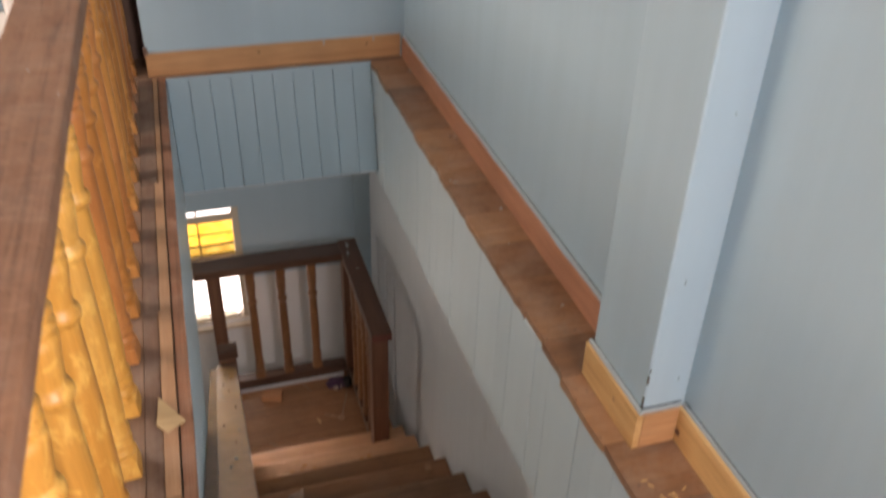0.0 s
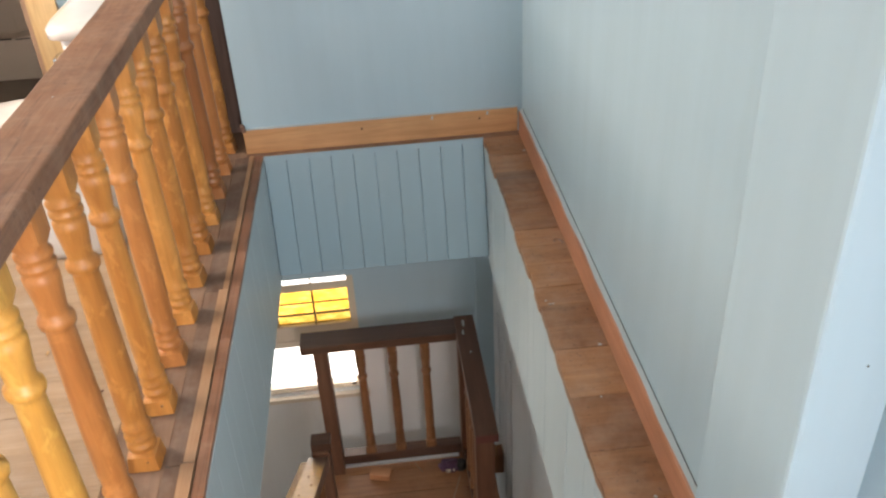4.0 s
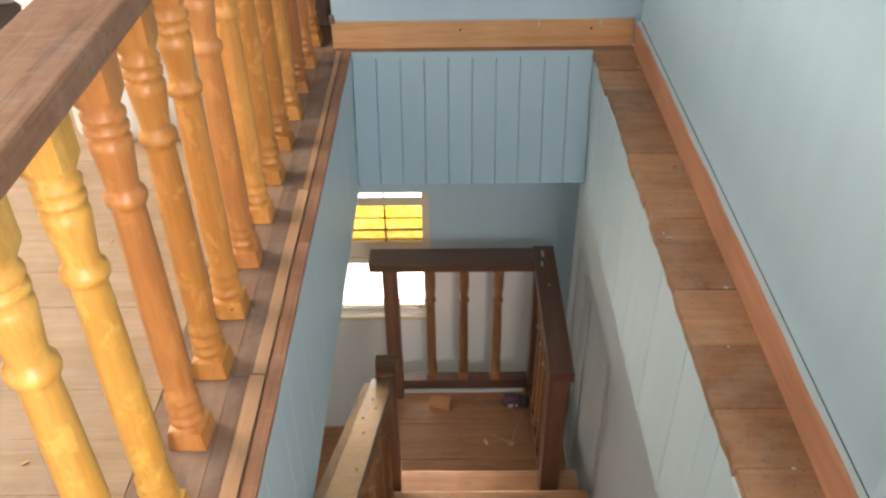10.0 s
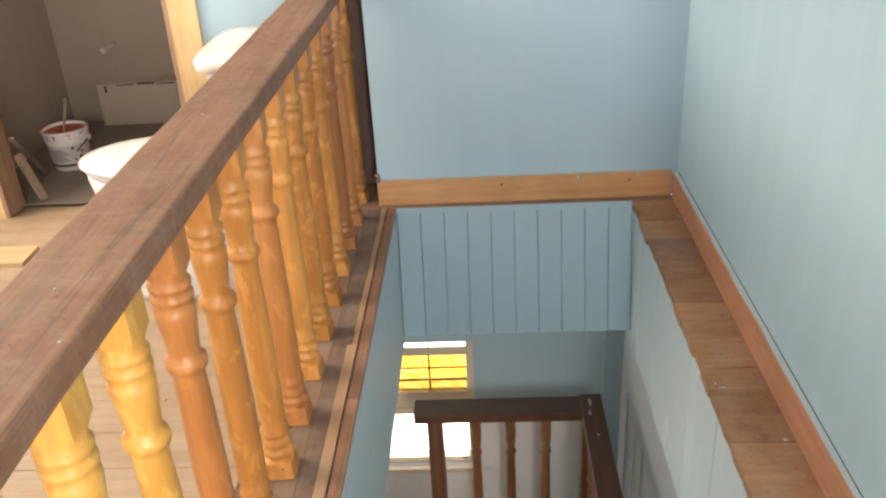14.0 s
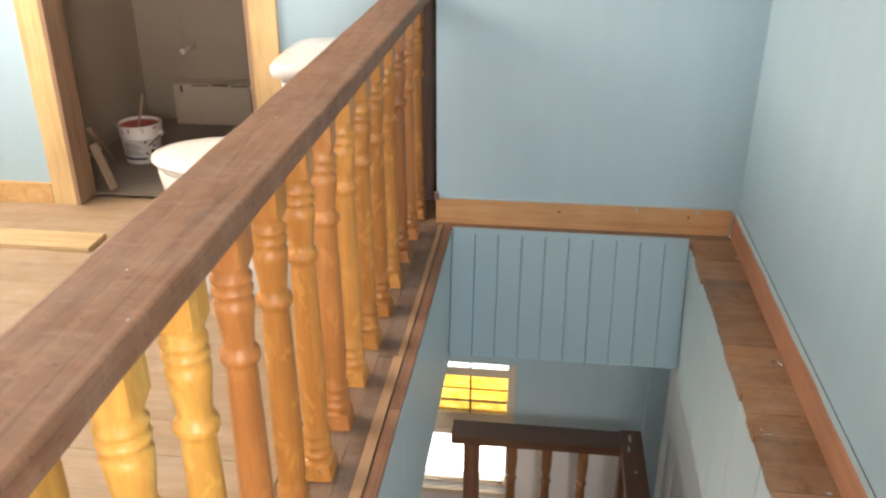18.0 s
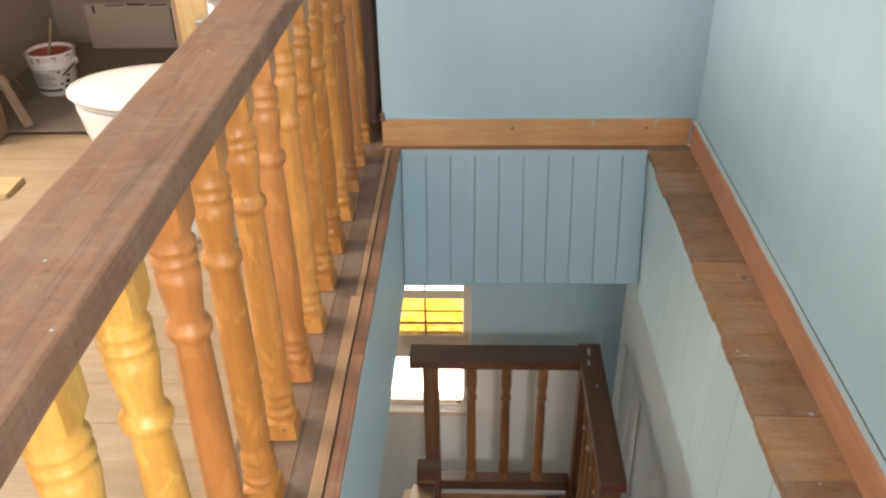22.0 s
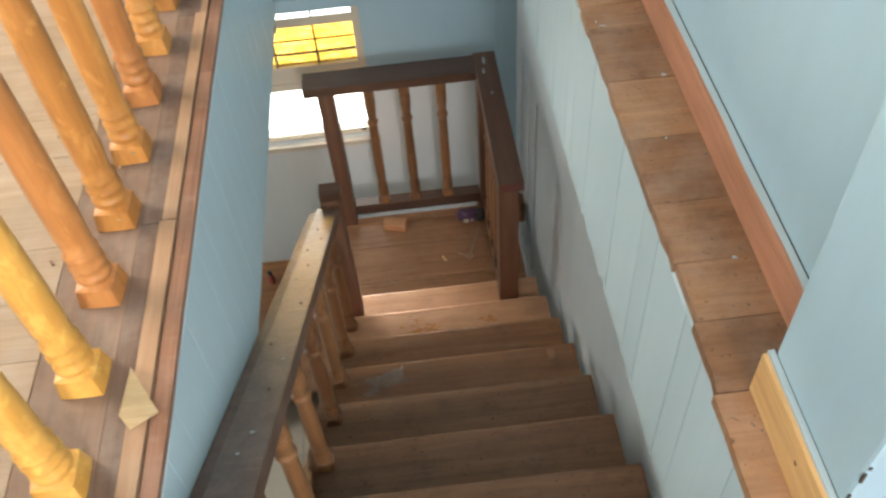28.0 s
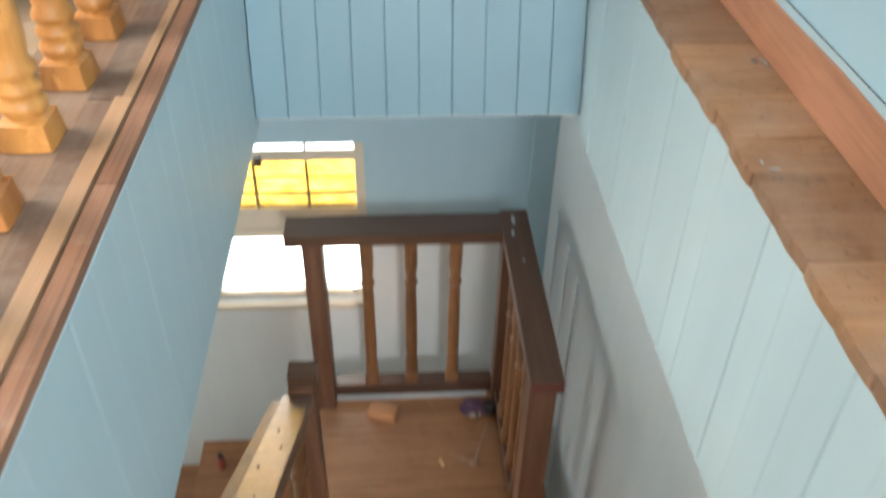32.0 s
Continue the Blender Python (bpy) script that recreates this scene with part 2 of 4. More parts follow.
W_SKIRTY = wood("red_skirting_wood", (0.38, 0.175, 0.105), (0.46, 0.22, 0.135), (0.53, 0.27, 0.175), "y", 0.55, 0.15)
W_NEW = wood("new_yellow_timber", (0.55, 0.31, 0.12), (0.68, 0.42, 0.18), (0.78, 0.53, 0.26), "y", 0.6, 0.1)
W_NEWZ = wood("new_yellow_jamb_timber", (0.60, 0.40, 0.19), (0.72, 0.51, 0.26), (0.80, 0.60, 0.34), "z", 0.6, 0.1)
W_JAMB = wood("brown_jamb_timber", (0.25, 0.15, 0.095), (0.34, 0.215, 0.14), (0.43, 0.285, 0.195), "z", 0.7, 0.1)
W_LEDGE = wood("ledge_plank_wood", (0.265, 0.135, 0.068), (0.335, 0.175, 0.09), (0.415, 0.23, 0.122), "x", 0.55, 0.36, dust=0.25, specks=0.8)
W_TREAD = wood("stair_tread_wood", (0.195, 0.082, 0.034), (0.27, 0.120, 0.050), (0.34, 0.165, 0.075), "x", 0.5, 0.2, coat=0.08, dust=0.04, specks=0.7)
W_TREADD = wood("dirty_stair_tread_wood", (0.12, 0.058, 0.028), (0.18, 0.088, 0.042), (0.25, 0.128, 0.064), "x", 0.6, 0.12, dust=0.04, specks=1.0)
# lowest treads: worn orange wood, lightened further for the window light on them
W_TREAD_LIT = wood("worn_lit_orange_tread_wood", (0.48, 0.245, 0.12), (0.58, 0.315, 0.165), (0.66, 0.385, 0.215), "x", 0.42, 0.08, coat=0.1, dust=0.08, specks=0.5)
W_LAND = wood("landing_plank_wood", (0.30, 0.14, 0.065), (0.385, 0.19, 0.092), (0.46, 0.245, 0.125), "x", 0.42, 0.2, coat=0.1, dust=0.06, specks=0.6)
W_STRIP = wood("floor_edge_strip_wood", (0.25, 0.12, 0.072), (0.31, 0.15, 0.09), (0.37, 0.19, 0.118), "y", 0.6, 0.25, dust=0.12, cracks=0.5)
W_FLOOR = wood("dusty_floor_plank_wood", (0.34, 0.235, 0.148), (0.40, 0.28, 0.18), (0.455, 0.325, 0.218), "x", 0.6, 0.1, dust=0.32)
W_STRIPL = wood("pale_floor_edge_strip_wood", (0.315, 0.18, 0.1), (0.38, 0.225, 0.132), (0.445, 0.28, 0.17), "y", 0.6, 0.25, dust=0.12)
W_SOLED = wood("dark_sole_strip_wood", (0.115, 0.066, 0.046), (0.155, 0.092, 0.064), (0.2, 0.126, 0.088), "y", 0.65, 0.1, dust=0.25)
W_DUSK = wood("dark_ledge_plank_wood", (0.13, 0.07, 0.045), (0.19, 0.105, 0.065), (0.25, 0.145, 0.09), "x", 0.65, 0.1, dust=0.2)
W_SOLE = wood("grey_brown_sole_plank", (0.165, 0.094, 0.058), (0.215, 0.126, 0.08), (0.27, 0.166, 0.108), "y", 0.65, 0.1, dust=0.2)
PORC = plain("white_porcelain", (0.72, 0.70, 0.68), 0.14)
STEEL = plain("bright_steel", (0.6, 0.6, 0.6), 0.25, 1.0)
IRON = plain("dark_iron", (0.12, 0.11, 0.1), 0.5, 0.8)
WHITE_P = plain("white_pail_plastic", (0.74, 0.70, 0.68), 0.45)
RED_P = plain("red_oxide_paint", (0.33, 0.07, 0.05), 0.5)
ENDG = plain("dull_red_end_grain", (0.15, 0.05, 0.04), 0.6)
BLACK_P = plain("black_print", (0.03, 0.03, 0.03), 0.5)
GAP = plain("dark_joint", (0.02, 0.02, 0.02), 0.9)
CAULK = paint("grey_caulk", (0.37, 0.45, 0.48), 0.6, "y", 0.0)
BAR = plain("brown_glazing_bar_paint", (0.16, 0.11, 0.06), 0.6)
FRAME_W = paint("white_window_frame_paint", (0.58, 0.51, 0.41), 0.5, "z", 0.1)
YELLOW, yn, yl, yb = nodes_of("yellow_tinted_glass")
yv = noise_of(yn, yl, coords(yn, yl, (9, 9, 30)), 1.5, 5.0, 0.65)
yl.new(ramp(yn, yl, yv, [(0.32, (0.27, 0.145, 0.02)), (0.5, (0.35, 0.215, 0.04)), (0.70, (0.45, 0.32, 0.10))]), yb.inputs["Base Color"])
yb.inputs["Roughness"].default_value, yb.inputs["Transmission Weight"].default_value, yb.inputs["IOR"].default_value = 0.2, 1.0, 1.1
SKYGLOW = glow("bright_outdoors", (1.0, 0.99, 0.95), 4.0)
PURPLE = plain("purple_foil_wrapper", (0.10, 0.05, 0.10), 0.3, 0.4)
BLOCKW = plain("reddish_offcut", (0.44, 0.21, 0.10), 0.7)
PLAST = plain("clear_plastic_film", (0.95, 0.94, 0.91), 0.12, 0.0, 0.82)
PLAST.node_tree.nodes["Principled BSDF"].inputs["IOR"].default_value = 1.12

# ---------------------------------------------------------------- builders


def obj(name, bm, material, parent=None, label=""):
    me = bpy.data.meshes.new(name)
    bm.to_mesh(me)
    bm.free()
    me.materials.append(material)
    ob = new(name, me)
    if parent is not None:
        ob.parent = parent
    if label:
        ob["label"] = label
    return ob


def part(name, bm, material, parent, label=""):
    return obj(name, bm, material, parent, label)


def box(x0, x1, y0, y1, z0, z1, bevel=0.0, bm=None):
    bm = bm or bmesh.new()
    made = bmesh.ops.create_cube(bm, size=1.0)["verts"]
    for v in made:
        v.co = Vector((x0 + (v.co.x + 0.5) * (x1 - x0), y0 + (v.co.y + 0.5) * (y1 - y0), z0 + (v.co.z + 0.5) * (z1 - z0)))
    if bevel:
        edges = list({e for v in made for e in v.link_edges})
        bmesh.ops.bevel(bm, geom=edges, offset=bevel, segments=2, affect="EDGES", profile=0.6)
    return bm


def jitter(bm, amount, freq=6.0):
    for v in bm.verts:
        v.co += Vector(noise.noise_vector(v.co * freq)) * amount
    return bm


def plank_y(x0, x1, y0, y1, z0, z1, cuts, bevel):
    """A sawn plank along y with worn, uneven long edges."""
    bm = box(x0, x1, y0, y1, z0, z1)
    longs = [e for e in bm.edges if abs(e.verts[0].co.y - e.verts[1].co.y) > 0.1]
    bmesh.ops.subdivide_edges(bm, edges=longs, cuts=cuts)
    sharp = [e for e in bm.edges if abs(e.verts[0].co.y - e.verts[1].co.y) > 0.001]
    bmesh.ops.bevel(bm, geom=sharp, offset=bevel, segments=2, affect="EDGES", profile=0.6)
    for v in bm.verts:
        edge_x = min(abs(v.co.x - x0), abs(v.co.x - x1))
        v.co += Vector(noise.noise_vector(v.co * 3)) * 0.002
        if edge_x < bevel * 1.2:
            v.co.x += 0.0022 * noise.noise(Vector((v.co.x * 9, v.co.y * 13, v.co.z * 40)))
            v.co.z += 0.0018 * noise.noise(Vector((v.co.x * 9 + 5, v.co.y * 17, v.co.z * 40)))
    return bm


def lathe(profile, segments=20, square=()):
    """Profile rows (radius, z); square rows are cut to a square section."""
    bm = bmesh.new()
    rings = []
    for i, (r, z) in enumerate(profile):
        ring = []
        for s in range(segments):
            a = 2 * math.pi * (s + 0.5) / segments
            c, d = math.cos(a), math.sin(a)
            k = r
            if i in square:
                k = min(r / max(abs(c), abs(d)), r * 1.34)
            ring.append(bm.verts.new((k * c, k * d, z)))
        rings.append(ring)
    flat_rings = [rings[i] for i in square]
    for a, b in zip(rings, rings[1:]):
        for s in range(segments):
            f = bm.faces.new((a[s], a[(s + 1) % segments], b[(s + 1) % segments], b[s]))
            f.smooth = a not in flat_rings
    bm.faces.new(list(reversed(rings[0])))
    bm.faces.new(rings[-1])
    return bm


def thing(name, at, label, category, group="", kind=""):
    ob = new(name)
    ob.location = at
    return tagged(ob, label, category, group, kind)


def struct(name, bm, material, label, category):
    return tagged(obj(name, bm, material), label, category, kind="structure")


def along(p, q, w, h, bevel=0.0):
    """A bar from p to q, width w across, height h, its top edge on the line."""
    p, q = Vector(p), Vector(q)
    d = q - p
    bm = box(-w / 2, w / 2, 0, d.length, -h, 0, bevel)
    y = d.normalized()
    x = y.cross(Vector((0, 0, 1))).normalized()
    z = x.cross(y)
    m = Matrix((x, y, z)).transposed().to_4x4()
    m.translation = p
    bmesh.ops.transform(bm, matrix=m, verts=bm.verts)
    return bm


# ---------------------------------------------------------------- the plan
W, L = 0.95, 4.2            # stairwell width and far end; upper floor at z = 0
FASCIA = -0.58              # lower edge of the boarded sides of the well
LANDING = -2.28
TREAD0 = -2.131            # lowest tread
RISE, RUN = 0.19375, 0.273
EDGE0 = 3.875               # nosing of the lowest tread
FARWALL, RIGHTWALL = 4.25, 1.1295
LOWFAR, LOWRIGHT = 4.945, 1.08
GROUND = -3.39
CEILING = 2.5
RAILTOP = 0.935

# ---------------------------------------------------------------- structure, upper floor
flo = struct("floor", box(-2.6, -0.26, -4.26, 6.1, -0.2, -0.016), W_FLOOR, "dusty pale boarded upper floor beside the stairwell", "floor")
yf = -0.30
while yf < FARWALL - 0.01:
    y2 = min(FARWALL + 0.1, yf + 0.142)
    part("plank", box(-2.6, -0.2615, yf, y2 - 0.0009, -0.0155, random.uniform(-0.0015, 0.0006), 0.0015), W_FLOOR, flo)
    yf = y2
part("plank", box(-2.6, -0.2615, -4.258, -0.302, -0.0155, 0.0, 0.0015), W_FLOOR, flo)
struct("floor_near", box(-0.26, 1.3, -4.26, 0.872, -0.2, 0.0), W_STRIP, "brown timber floor at the head of the stairs", "floor")
struct("ceiling", box(-2.7, 1.4, -4.4, 6.2, CEILING, CEILING + 0.12), CEIL, "plain pale ceiling over the upper room", "ceiling")
struct("wall_north_mid", box(-0.68, -0.24, FARWALL, FARWALL + 0.12, 0.0, CEILING), BLUE, "light blue painted wall beside the bathroom door", "wall")
NICHE = 4.525               # back of the recess in which the railing ends
struct("wall_niche_left", box(-0.399, -0.24, FARWALL + 0.121, NICHE, 0.0, CEILING), BLUE, "light blue painted side of the recess at the end of the railing", "wall")
struct("wall_niche_right", box(-0.068, 0.06, FARWALL + 0.121, NICHE, 0.0, CEILING), BLUE, "light blue painted side of the recess at the end of the railing", "wall")
struct("wall_niche_back", box(-0.399, 0.06, NICHE + 0.001, NICHE + 0.1, -0.03, CEILING), BLUE, "light blue painted back of the recess at the end of the railing", "wall")
SKEW = 0.35
square = Matrix.Translation((1.11, FARWALL, 0)) @ pose(0, 0, 0, 0, 0, SKEW) @ Matrix.Translation((-1.11, -FARWALL, 0))
wn_ob = struct("wall_north", box(-0.068, 1.4, FARWALL, FARWALL + 0.12, 0.0, CEILING), BLUE, "light blue painted wall at the far end of the stairwell", "wall")
wn_ob.matrix_world = square
wl = box(-2.6, -1.74, FARWALL, FARWALL + 0.12, 0.0, CEILING)
box(-1.74, -0.68, FARWALL, FARWALL + 0.12, 2.05, CEILING, bm=wl)
struct("wall_north_left", wl, BLUE, "light blue painted wall with a bathroom doorway", "wall")
struct("wall_east", box(RIGHTWALL, RIGHTWALL + 0.15, 1.878, FARWALL, 0.0, CEILING), BLUE, "light blue painted wall above the stair ledge", "wall")
struct("pillar", box(1.018, 1.28, 1.614, 1.876, 0.0, CEILING, 0.007), BLUE, "light blue painted square pillar standing proud of the wall", "pillar")


def wall_with_window(name, axis, at, lo, hi, w0, w1, z0, z1, zs, ze, label, mat):
    """A thick wall across x or y with one window opening."""
    bm = bmesh.new()
    for a0, a1, b0, b1 in ((lo, w0, zs, ze), (w1, hi, zs, ze), (w0, w1, zs, z0), (w0, w1, z1, ze)):
        if axis == "x":
            box(at, at + 0.14, a0, a1, b0, b1, bm=bm)
        else:
            box(a0, a1, at, at + 0.14, b0, b1, bm=bm)
    return struct(name, bm, mat, label, "wall")


wall_with_window("wall_east_near", "x", 1.13, -4.26, 1.614, -1.8, -0.6, 1.2, 2.1, 0.0, CEILING, "light blue painted wall beside the head of the stairs", BLUE)
wall_with_window("wall_south", "y", -4.4, -2.6, 1.3, -2.1, -0.9, 0.85, 2.35, 0.0, CEILING, "light blue wall with a wide window opening", BLUE)
wall_with_window("wall_west", "x", -2.7, -4.26, 6.1, 2.6, 4.2, 1.2, 2.4, 0.0, CEILING, "light blue wall with a wide window opening", BLUE)

# bathroom beyond the doorway
struct("bathroom_wall_back", box(-2.05, -0.4, 5.5, 5.62, 0.0, CEILING), CONCRETE, "bare brown plastered bathroom wall", "wall")
struct("bathroom_wall_left", box(-2.0, -1.88, 4.37, 5.5, 0.0, CEILING), CONCRETE, "bare brown plastered bathroom side wall", "wall")
struct("bathroom_wall_right", box(-0.52, -0.4, 4.37, 5.5, 0.0, CEILING), CONCRETE, "bare brown plastered bathroom side wall", "wall")
struct("bathroom_floor", box(-1.88, -0.52, 4.37, 5.5, 0.0, 0.006), BATHF, "bare dark brown screed bathroom floor", "floor")

# ---------------------------------------------------------------- structure, stairwell and ground floor
SPLIT = -1.665
for end, x0, x1, z0, z1, low in (("left", -2.6, -0.5, GROUND, SPLIT, True), ("right", 0.27, 1.2, GROUND, SPLIT, True), ("under_window", -0.5, 0.27, GROUND, -2.0, True),
                                 ("upper_left", -2.6, -0.5, SPLIT, -0.6, False), ("upper_right", 0.27, 1.2, SPLIT, -0.6, False), ("over_window", -0.5, 0.27, -1.14, -0.6, False)):
    struct("wall_stair_north_" + end, box(x0, x1, LOWFAR, LOWFAR + 0.14, z0, z1), UNDERC if low else BLUE,
           "pale grey undercoated wall behind the stair landing" if low else "light blue painted wall over the stair landing", "wall")
struct("wall_stair_east", box(LOWRIGHT, LOWRIGHT + 0.14, -0.5, LOWFAR, GROUND, -0.21), PALE, "stained pale grey wall beside the stairs", "wall")
struct("wall_low_south", box(-2.6, 1.2, -0.64, -0.5, GROUND, -0.21), PALE, "plain pale wall closing the ground floor", "wall")
wall_with_window("wall_low_west", "x", -2.7, -0.5, LOWFAR, 3.2, 4.75, -2.05, -0.95, GROUND, -0.21, "pale ground floor wall with a window opening", PALE)
struct("ground_floor", box(-2.6, 1.2, -0.5, 5.0, GROUND - 0.1, GROUND), CEMENT, "pale bare cement ground floor", "floor")
gf = bpy.data.objects["ground_floor"]
for i in range(7):
    for j in range(9):
        part("tile", box(-1.6 + 0.4 * i, -1.2 + 0.4 * i - 0.005, 1.3 + 0.4 * j, 1.7 + 0.4 * j - 0.005, GROUND, GROUND + 0.008, 0.0015), TILE, gf) if 1.7 + 0.4 * j < 4.94 and -1.2 + 0.4 * i < 1.1 else None
struct("soffit_low", box(-2.6, -0.03, -0.5, 5.0, FASCIA - 0.03, FASCIA - 0.0), CEIL, "pale boarded ceiling under the upper floor", "ceiling")
struct("soffit_landing", box(-0.03, 1.2, 4.12, 5.0, -0.56, -0.535), CEIL, "pale boarded ceiling over the stair landing", "ceiling")

# carcass behind the boarded sides, so that they have thickness
struct("trimmer_left", box(-0.07, -0.014, 0.872, L + 0.02, FASCIA + 0.005, -0.012), W_STRIP, "timber trimmer under the floor edge", "beam")
struct("trimmer_right", box(W + 0.014, LOWRIGHT - 0.002, 0.872, L + 0.02, FASCIA + 0.005, -0.03), W_STRIP, "timber trimmer under the stair ledge", "beam")

# ---------------------------------------------------------------- boarded sides
PITCH = 0.0985


def board(w, h, t=0.014, c=0.003):
    """One tongue-and-groove board with chamfered long edges, face towards -y."""
    bm = bmesh.new()
    pts = [(-0.001, t), (-0.001, 0.005), (0.0, c * 1.3), (c, 0.0), (w - c * 0.7, 0.0), (w, c * 1.3), (w, t)]
    lo = [bm.verts.new((x, y, 0)) for x, y in pts]
    hi = [bm.verts.new((x, y, h)) for x, y in pts]
    for i in range(len(pts)):
        j = (i + 1) % len(pts)
        bm.faces.new((lo[i], lo[j], hi[j], hi[i]))
    bm.faces.new(list(reversed(lo)))
    bm.faces.new(hi)
    bmesh.ops.recalc_face_normals(bm, faces=bm.faces)
    return bm


def boarding(name, label, count, pitch, height, m, first=0.0, c=0.003, wave=0.0008, mat=None):
    wallob = thing(name, (0, 0, 0), label, "panelling", kind="structure")
    wallob.matrix_world = m
    me = None
    for i in range(count):
        if me is None:
            ob = part("board", board(pitch - 0.0008, height, c=c), mat or BLUE_BOARD_SHADED, wallob)
            me = ob.data
        else:
            ob = new("board", me)
            ob.parent = wallob
        ob.location = (first + i * pitch, wave * math.sin(i * 2.3), 0)
    return wallob


lean = math.degrees(math.atan2(0.12, 0.53))
# far panelling takes the board blue with shade put into its colour
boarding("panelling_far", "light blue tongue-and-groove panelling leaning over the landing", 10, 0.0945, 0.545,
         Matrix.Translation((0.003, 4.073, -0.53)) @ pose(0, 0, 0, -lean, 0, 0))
part("top_band", box(0.0, 0.945, -0.0018, 0.004, 0.522, 0.5475), BLUE_BOARD_SHADED, bpy.data.objects["panelling_far"], "flat painted band over the board tops")
struct("panelling_backing", along((W / 2, 4.215, -0.004), (W / 2, 4.1, -0.53), W, 0.01), GAP, "dark backing behind the panelling", "backing")
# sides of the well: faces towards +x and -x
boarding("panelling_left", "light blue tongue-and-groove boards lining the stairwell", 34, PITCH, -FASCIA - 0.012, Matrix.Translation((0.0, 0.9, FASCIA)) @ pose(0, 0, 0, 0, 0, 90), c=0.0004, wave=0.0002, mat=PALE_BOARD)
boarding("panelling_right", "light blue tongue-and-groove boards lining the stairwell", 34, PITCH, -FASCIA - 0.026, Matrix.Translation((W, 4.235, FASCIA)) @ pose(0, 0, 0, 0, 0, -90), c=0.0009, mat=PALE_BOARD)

# ---------------------------------------------------------------- floor edges, ledge, skirting
edge = thing("floor_edge", (0, 0, 0), "brown timber strips along the stairwell edge", "trim", kind="structure")


def strip(x0, x1, y0, y1, z, m, label=""):
    bm = bmesh.new()
    n = max(2, int((y1 - y0) / 0.12))
    for i in range(n):
        box(x0, x1, y0 + (y1 - y0) * i / n, y0 + (y1 - y0) * (i + 1) / n, -0.012, z, bm=bm)
    bmesh.ops.remove_doubles(bm, verts=bm.verts, dist=1e-5)
    return part("strip", jitter(bm, 0.0022, 5.0), m, edge, label)


for a, b in ((0.9, 1.6), (1.603, 2.94), (2.943, L)):
    strip(-0.0325, -0.0015, a, b, 0.006, W_STRIP)
for a, b, w_ in ((0.9, 1.73, 0.034), (1.735, 2.43, 0.034), (2.435, 3.2, 0.029), (3.205, L, 0.018)):
    strip(-0.0372 - w_, -0.0372, a, b, 0.009 + 0.003 * random.random(), W_STRIPL)
part("strip", box(-0.2595, -0.1145, -0.4, L + 0.01, -0.03, 0.001, 0.002), W_SOLE, edge, "grey-brown sole plank under the balusters")
strip(-0.113, -0.0735, -0.4, 2.43, 0.004, W_SOLED, "dark brown strip beside the sole plank")
strip(-0.113, -0.0685, 2.433, 3.2, 0.004, W_SOLED, "dark brown strip beside the sole plank")
strip(-0.113, -0.0575, 3.203, L, 0.004, W_SOLED, "dark brown strip beside the sole plank")
part("gap", box(-0.0372, -0.0325, 0.9, L, -0.02, -0.006), GAP, edge)
part("strip", box(-0.067, W + 0.17, L + 0.0, FARWALL, -0.03, -0.001, 0.002), W_DUSK, edge, "dark brown strip under the far skirting")
part("strip", box(-0.2385, -0.0685, L + 0.0115, NICHE, -0.03, 0.0, 0.002), W_SOLE, edge, "grey-brown sole plank running into the recess")
wedge = bmesh.new()
wv = [wedge.verts.new((x, y, z)) for z in (0.0085, 0.0135) for x, y in ((-0.086, 1.965), (-0.062, 1.935), (-0.018, 1.966), (-0.079, 2.065))]
for q in ((3, 2, 1, 0), (4, 5, 6, 7), (0, 1, 5, 4), (1, 2, 6, 5), (2, 3, 7, 6), (3, 0, 4, 7)):
    wedge.faces.new([wv[i] for i in q])
tagged(obj("wood_wedge", wedge, W_PLANK), "pale wedge of new wood on the floor edge", "wedge")

ledge = thing("ledge", (0, 0, 0), "ledge of short brown planks beside the stairwell", "ledge", kind="structure")
rnd = random.Random(5)
JOINTS = (0.876, 1.08, 1.24, 1.38, 1.43, 1.63, 1.88, 2.03, 2.17, 2.33, 2.53, 2.735, 2.95, 3.05, 3.14, 3.30, 3.41, 3.56, 3.755, 3.865, 4.02, 4.145, 4.2)
for a, b in zip(JOINTS, JOINTS[1:]):
    bm = bmesh.new()
    jag = rnd.uniform(-0.004, 0.006) - (0.012 if b < 1.9 else 0.0)
    for i in range(4):
        x0 = W + jag
        box(x0, x0 + 0.05, a + (b - a) * i / 4, a + (b - a) * (i + 1) / 4 - (0.002 if i == 3 else 0), -0.026, 0.0, bm=bm)
    for v in bm.verts:
        if v.co.x > x0 + 0.02:
            v.co.x = 1.128
        else:
            v.co.x += 0.005 * noise.noise(Vector((0, v.co.y * 31.0, 3)))
        v.co.z += 0.0015 * noise.noise(v.co * 9) + (0.0 if v.co.z < -0.01 else rnd.uniform(-0.0002, 0.0002))
    bmesh.ops.remove_doubles(bm, verts=bm.verts, dist=1e-5)
    ob = part("plank", bm, W_DUSK if 3.74 < a < 3.8 or 1.37 < a < 1.4 else W_LEDGE, ledge)
    ob.location.z = rnd.uniform(-0.002, 0.001)
